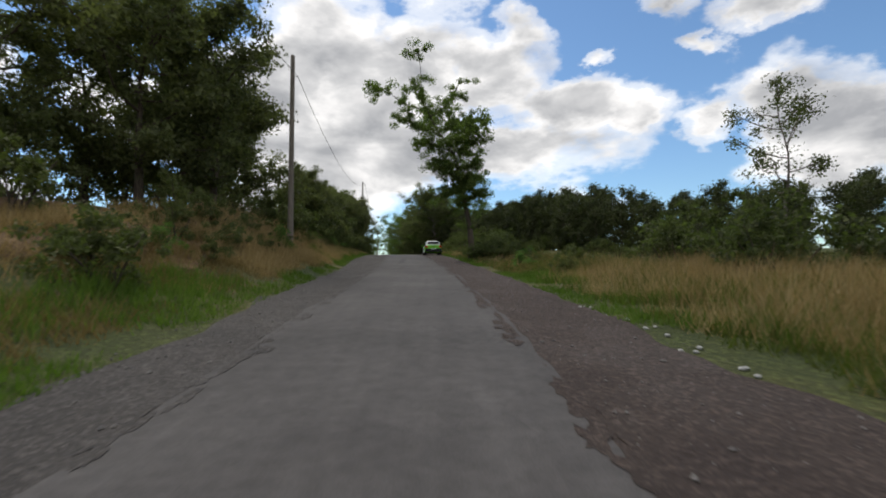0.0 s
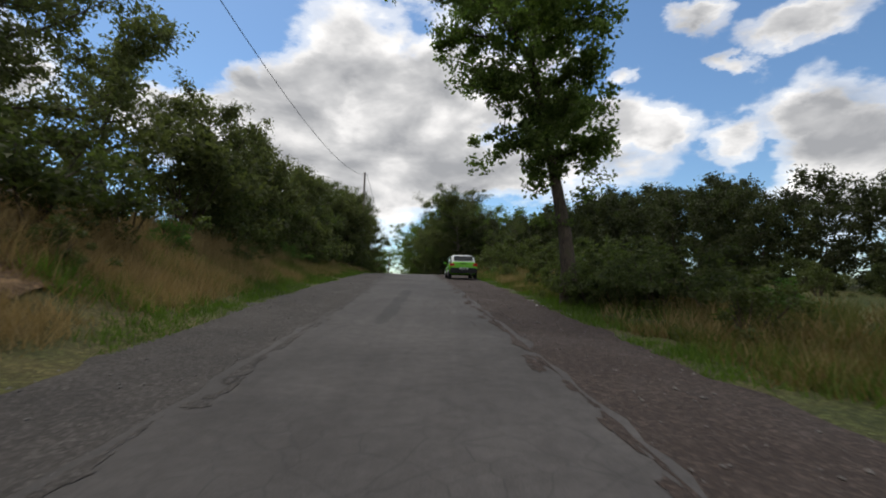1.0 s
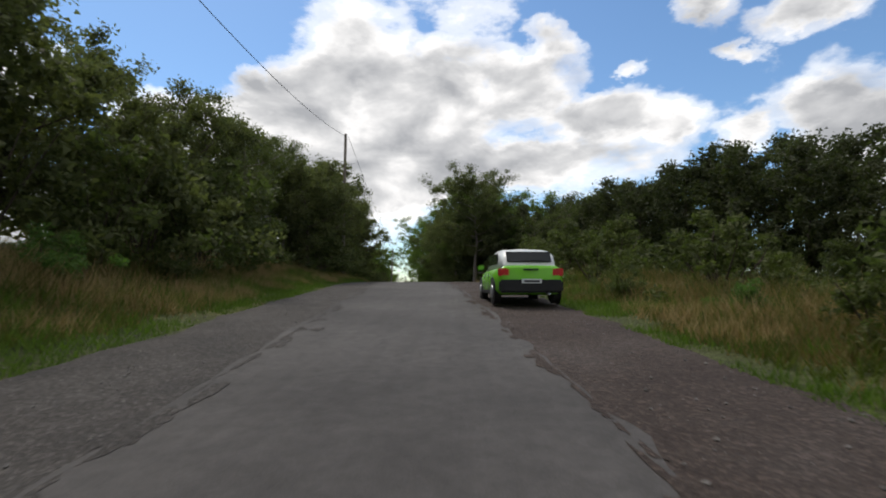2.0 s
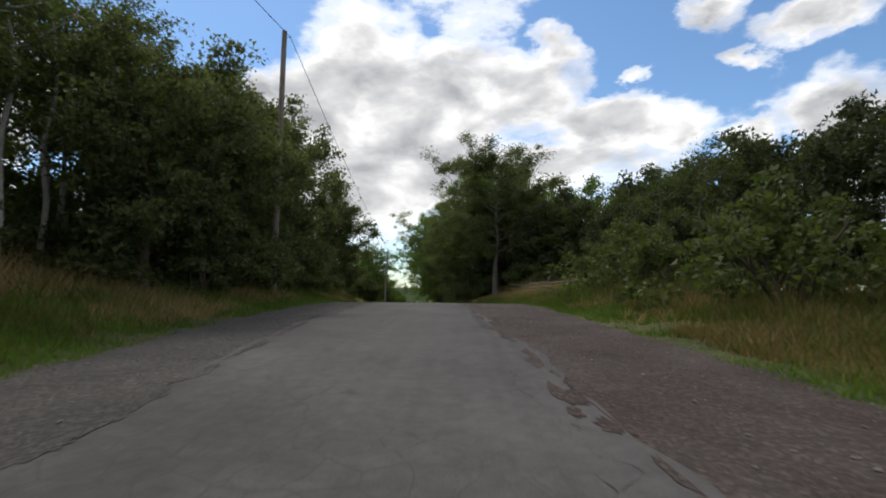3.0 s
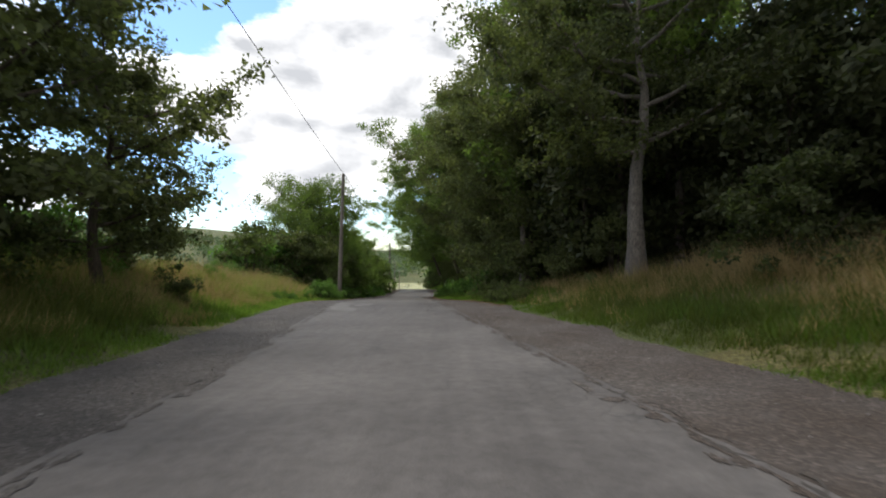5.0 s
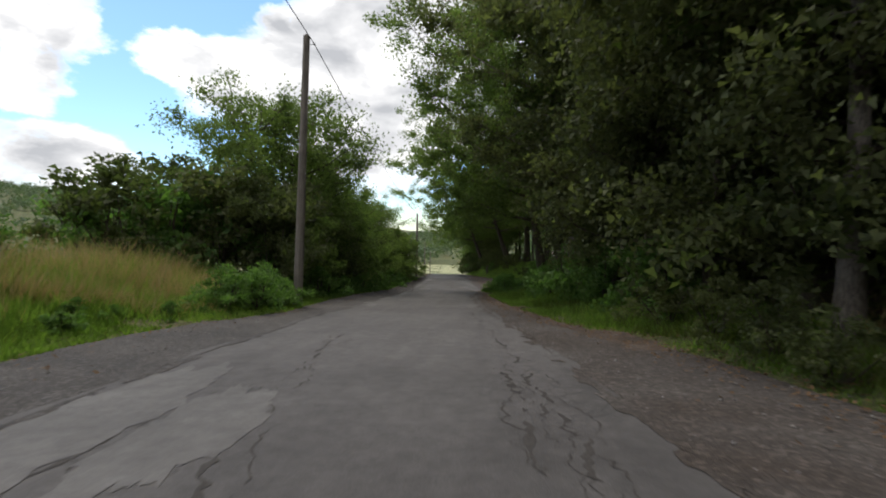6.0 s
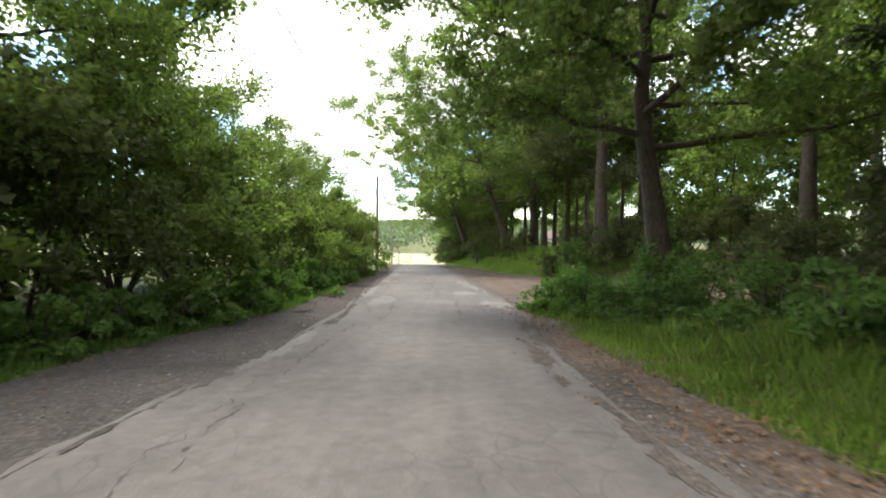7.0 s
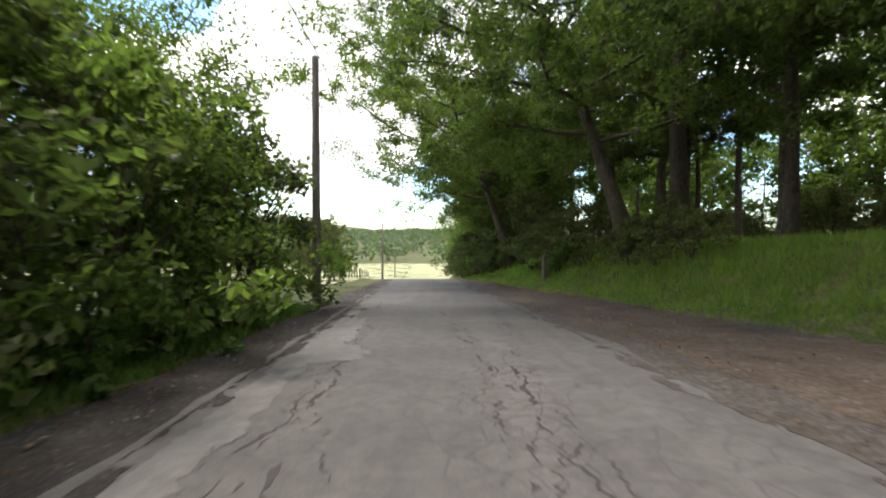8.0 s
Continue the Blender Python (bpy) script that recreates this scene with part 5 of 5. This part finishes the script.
def fallen(points, r, label):
    ob = thing("fallen_branch", label, "branch", "fallen branches on the verge")
    pts = [tuple(float(v) for v in place(s, d, h)) for s, d, h in points]
    part("limb", mesh_of("limb", *beam(pts, r, 8), DEAD_WOOD, True), DEAD_WOOD, ob)


PALE = "pale bare fallen branch lying in the tall grass"
fallen([(83.6, 5.4, 1.25), (83.3, 6.3, 0.95), (83.1, 6.9, 0.92), (82.7, 7.8, 0.6), (82.4, 8.5, 0.3)], (0.025, 0.055), PALE)
fallen([(83.8, 6.8, 1.05), (83.2, 7.7, 0.9), (82.6, 8.5, 0.86), (81.8, 9.6, 0.7), (81.0, 10.7, 0.35)], (0.035, 0.075), PALE)
fallen([(84.5, 6.0, 0.9), (83.9, 6.5, 0.85), (83.2, 7.1, 0.6), (82.7, 7.9, 0.4)], (0.015, 0.035), PALE)
fallen([(83.0, 8.8, 0.75), (82.5, 9.7, 0.9), (82.0, 10.4, 1.25), (81.5, 11.3, 1.4)], (0.04, 0.015), PALE)
fallen([(83.3, 7.6, 0.9), (83.6, 7.9, 1.25), (83.5, 8.2, 1.7)], (0.03, 0.008), PALE)
fallen([(82.3, 9.0, 0.75), (82.6, 9.3, 1.1), (82.5, 9.9, 1.45)], (0.03, 0.008), PALE)
fallen([(83.2, 6.6, 0.95), (83.5, 6.7, 1.3), (83.4, 6.4, 1.6)], (0.02, 0.006), PALE)
fallen([(16.4, 5.6, 0.15), (16.1, 6.4, 0.2), (15.9, 7.1, 0.15)], (0.06, 0.05), PALE)


# ---------------------------------------------------------------- the white house behind the trees
def house():
    ob = thing("house", "white rendered cottage behind the trees", "house", m=at(207, 27, 1.0, 105))
    bm = bmesh.new()
    bmesh.ops.create_cube(bm, size=1.0, matrix=Matrix.Translation((0, 0, 2.2)) @ Matrix.Diagonal((9.0, 6.5, 4.4, 1)))
    part("wall", bm, RENDER_WHITE, ob)
    bm = bmesh.new()
    rows = [[bm.verts.new((x, y, z)) for y, z in ((-3.7, 4.1), (0, 7.2), (3.7, 4.1), (3.5, 3.95), (0, 6.95), (-3.5, 3.95))] for x in (-4.9, 4.9)]
    for i in range(6):
        j = (i + 1) % 6
        bm.faces.new((rows[0][i], rows[0][j], rows[1][j], rows[1][i]))
    for row in rows:
        bm.faces.new((row[0], row[1], row[4], row[5]))
        bm.faces.new((row[1], row[2], row[3], row[4]))
    part("roof", bm, ROOF, ob, "dark tiled pitched roof")
    for x in (-4.5, 4.3):
        bm = bmesh.new()
        rows = [[bm.verts.new((x + w, y, z)) for y, z in ((-3.25, 4.4), (3.25, 4.4), (0, 6.95))] for w in (0, 0.2)]
        bm.faces.new(rows[0])
        bm.faces.new(rows[1][::-1])
        for i in range(3):
            bm.faces.new((rows[0][i], rows[1][i], rows[1][(i + 1) % 3], rows[0][(i + 1) % 3]))
        part("gable", bm, RENDER_WHITE, ob)
    for x, z in ((-2.8, 1.5), (0.2, 1.5), (2.9, 1.5), (-2.8, 3.5), (2.9, 3.5)):
        bm = bmesh.new()
        bmesh.ops.create_cube(bm, size=1.0, matrix=Matrix.Translation((x, -3.27, z)) @ Matrix.Diagonal((1.1, 0.08, 1.2, 1)))
        w = part("window", bm, POST_WOOD, ob, "dark framed window")
        bm = bmesh.new()
        bmesh.ops.create_cube(bm, size=1.0, matrix=Matrix.Translation((x, -3.32, z)) @ Matrix.Diagonal((0.9, 0.03, 1.0, 1)))
        part("pane", bm, PANE, w)


house()


# ---------------------------------------------------------------- the green car
def loft(sections):
    """A closed skin over rings of equal length."""
    n = len(sections[0])
    verts = np.concatenate([np.asarray(r, dtype=float) for r in sections])
    i = np.arange(len(sections) - 1)[:, None] * n + np.arange(n)
    j = np.arange(len(sections) - 1)[:, None] * n + (np.arange(n) + 1) % n
    faces = [tuple(q) for q in np.stack([i, j, j + n, i + n], -1).reshape(-1, 4)]
    bm = bmesh.new()
    vs = [bm.verts.new(v) for v in verts]
    for q in faces:
        bm.faces.new([vs[k] for k in q])
    bm.faces.new(vs[:n][::-1])
    bm.faces.new(vs[-n:])
    bmesh.ops.recalc_face_normals(bm, faces=bm.faces)
    for face in bm.faces:
        face.smooth = True
    return bm


def box(cx, cy, cz, sx, sy, sz, bevel=0.01, turn=0.0):
    bm = bmesh.new()
    bmesh.ops.create_cube(bm, size=1.0, matrix=Matrix.Translation((cx, cy, cz)) @ Matrix.Rotation(turn, 4, "X") @ Matrix.Diagonal((sx, sy, sz, 1)))
    if bevel:
        bmesh.ops.bevel(bm, geom=bm.edges[:], offset=bevel, segments=2, affect="EDGES")
    return bm


def ring(y, half, low, high, crown):
    """One upright section of a car body at y: rounded box outline."""
    pts = []
    for x, z in ((-0.86, 0), (-1, 0.18), (-1, 0.6), (-0.96, 0.86), (-0.8, 1), (0, 1 + crown), (0.8, 1), (0.96, 0.86), (1, 0.6), (1, 0.18), (0.86, 0)):
        pts.append((x * half, y, low + (high - low) * z))
    return pts


def car():
    m = at(51.4, 2.75, 0.03, 3.6)
    ob = thing("green_car", "green and white hatchback car standing on the gravel shoulder", "car", m=m)
    body = part("body", loft([ring(-2.02, 0.74, 0.38, 0.92, 0.02), ring(-1.95, 0.84, 0.28, 1.0, 0.02), ring(-1.3, 0.89, 0.22, 0.99, 0.01), ring(0, 0.90, 0.2, 0.97, 0.01), ring(1.0, 0.89, 0.22, 0.94, 0.02), ring(1.8, 0.83, 0.26, 0.82, 0.04), ring(2.05, 0.7, 0.36, 0.66, 0.04)]), CAR_GREEN, ob)
    part("cabin", loft([[(x * w, y, 0.94 + h * z) for x, z in ((-1, 0), (-0.9, 0.75), (-0.72, 1), (0, 1.05), (0.72, 1), (0.9, 0.75), (1, 0))] for y, w, h in ((-1.9, 0.74, 0.08), (-1.55, 0.78, 0.46), (-1.0, 0.79, 0.53), (0.0, 0.79, 0.54), (0.5, 0.78, 0.42), (1.05, 0.76, 0.05))]), CAR_WHITE, ob, "white cabin and roof")
    part("rear_window", box(0, -1.76, 1.24, 1.18, 0.03, 0.36, 0.01, radians(-38)), PANE, ob, "dark tinted rear window")
    part("windscreen", box(0, 0.82, 1.22, 1.2, 0.03, 0.62, 0.01, radians(52)), PANE, ob, "dark windscreen")
    for x in (-1, 1):
        for y, long in ((-0.95, 0.75), (-0.1, 0.8)):
            part("side_window", box(x * 0.755, y, 1.2, 0.03, long, 0.3, 0.008), PANE, ob)
        for y in (-0.55, 0.32):
            part("door_seam", box(x * 0.897, y, 0.62, 0.012, 0.014, 0.62, 0), RUBBER, ob)
            part("door_handle", box(x * 0.905, y - 0.14, 0.84, 0.03, 0.16, 0.03, 0.008), CAR_GREEN, ob)
        part("side_trim", box(x * 0.9, 0.0, 0.3, 0.03, 2.0, 0.1, 0.012), RUBBER, ob, "black plastic sill trim")
        for y in (-1.28, 1.3):
            bm = bmesh.new()
            bmesh.ops.create_cone(bm, cap_ends=True, segments=24, radius1=0.38, radius2=0.38, depth=0.03, matrix=Matrix.Translation((x * 0.885, y, 0.34)) @ Matrix.Rotation(radians(90), 4, "Y"))
            part("wheel_arch", bm, RUBBER, ob, "black wheel arch")
        part("tail_light", box(x * 0.7, -1.99, 0.83, 0.3, 0.07, 0.2, 0.02), LAMP_RED, ob, "red tail light")
        part("headlight", box(x * 0.6, 1.98, 0.64, 0.3, 0.1, 0.14, 0.02), PANE, ob)
        part("mirror", box(x * 0.98, 0.55, 1.02, 0.2, 0.1, 0.14, 0.03), CAR_GREEN, ob)
        for y in (-1.28, 1.3):
            bm = bmesh.new()
            bmesh.ops.create_cone(bm, cap_ends=True, segments=24, radius1=0.32, radius2=0.32, depth=0.21, matrix=Matrix.Translation((x * 0.8, y, 0.32)) @ Matrix.Rotation(radians(90), 4, "Y"))
            bmesh.ops.bevel(bm, geom=bm.edges[:], offset=0.02, segments=1, affect="EDGES")
            wheel = part("tyre", bm, RUBBER, ob, "black rubber tyre")
            bm = bmesh.new()
            bmesh.ops.create_cone(bm, cap_ends=True, segments=16, radius1=0.2, radius2=0.17, depth=0.05, matrix=Matrix.Translation((x * 0.905, y, 0.32)) @ Matrix.Rotation(radians(90) * x, 4, "Y"))
            part("rim", bm, STEEL, wheel)
    part("bumper", box(0, -2.03, 0.47, 1.66, 0.16, 0.34, 0.05), RUBBER, ob, "dark plastic rear bumper")
    plate = part("number_plate", box(0, -2.115, 0.6, 0.52, 0.015, 0.11, 0.004), CAR_WHITE, ob, "white plate with a dark bar")
    part("plate_bar", box(0, -2.126, 0.6, 0.4, 0.008, 0.05, 0), RUBBER, plate)
    part("tailgate_handle", box(0, -2.03, 0.9, 0.4, 0.05, 0.04, 0.01), RUBBER, ob)
    part("wiper", box(0.1, -1.9, 1.14, 0.5, 0.02, 0.02, 0.004), RUBBER, ob)
    part("exhaust", box(0.45, -2.05, 0.27, 0.09, 0.2, 0.06, 0.02), STEEL, ob)


car()
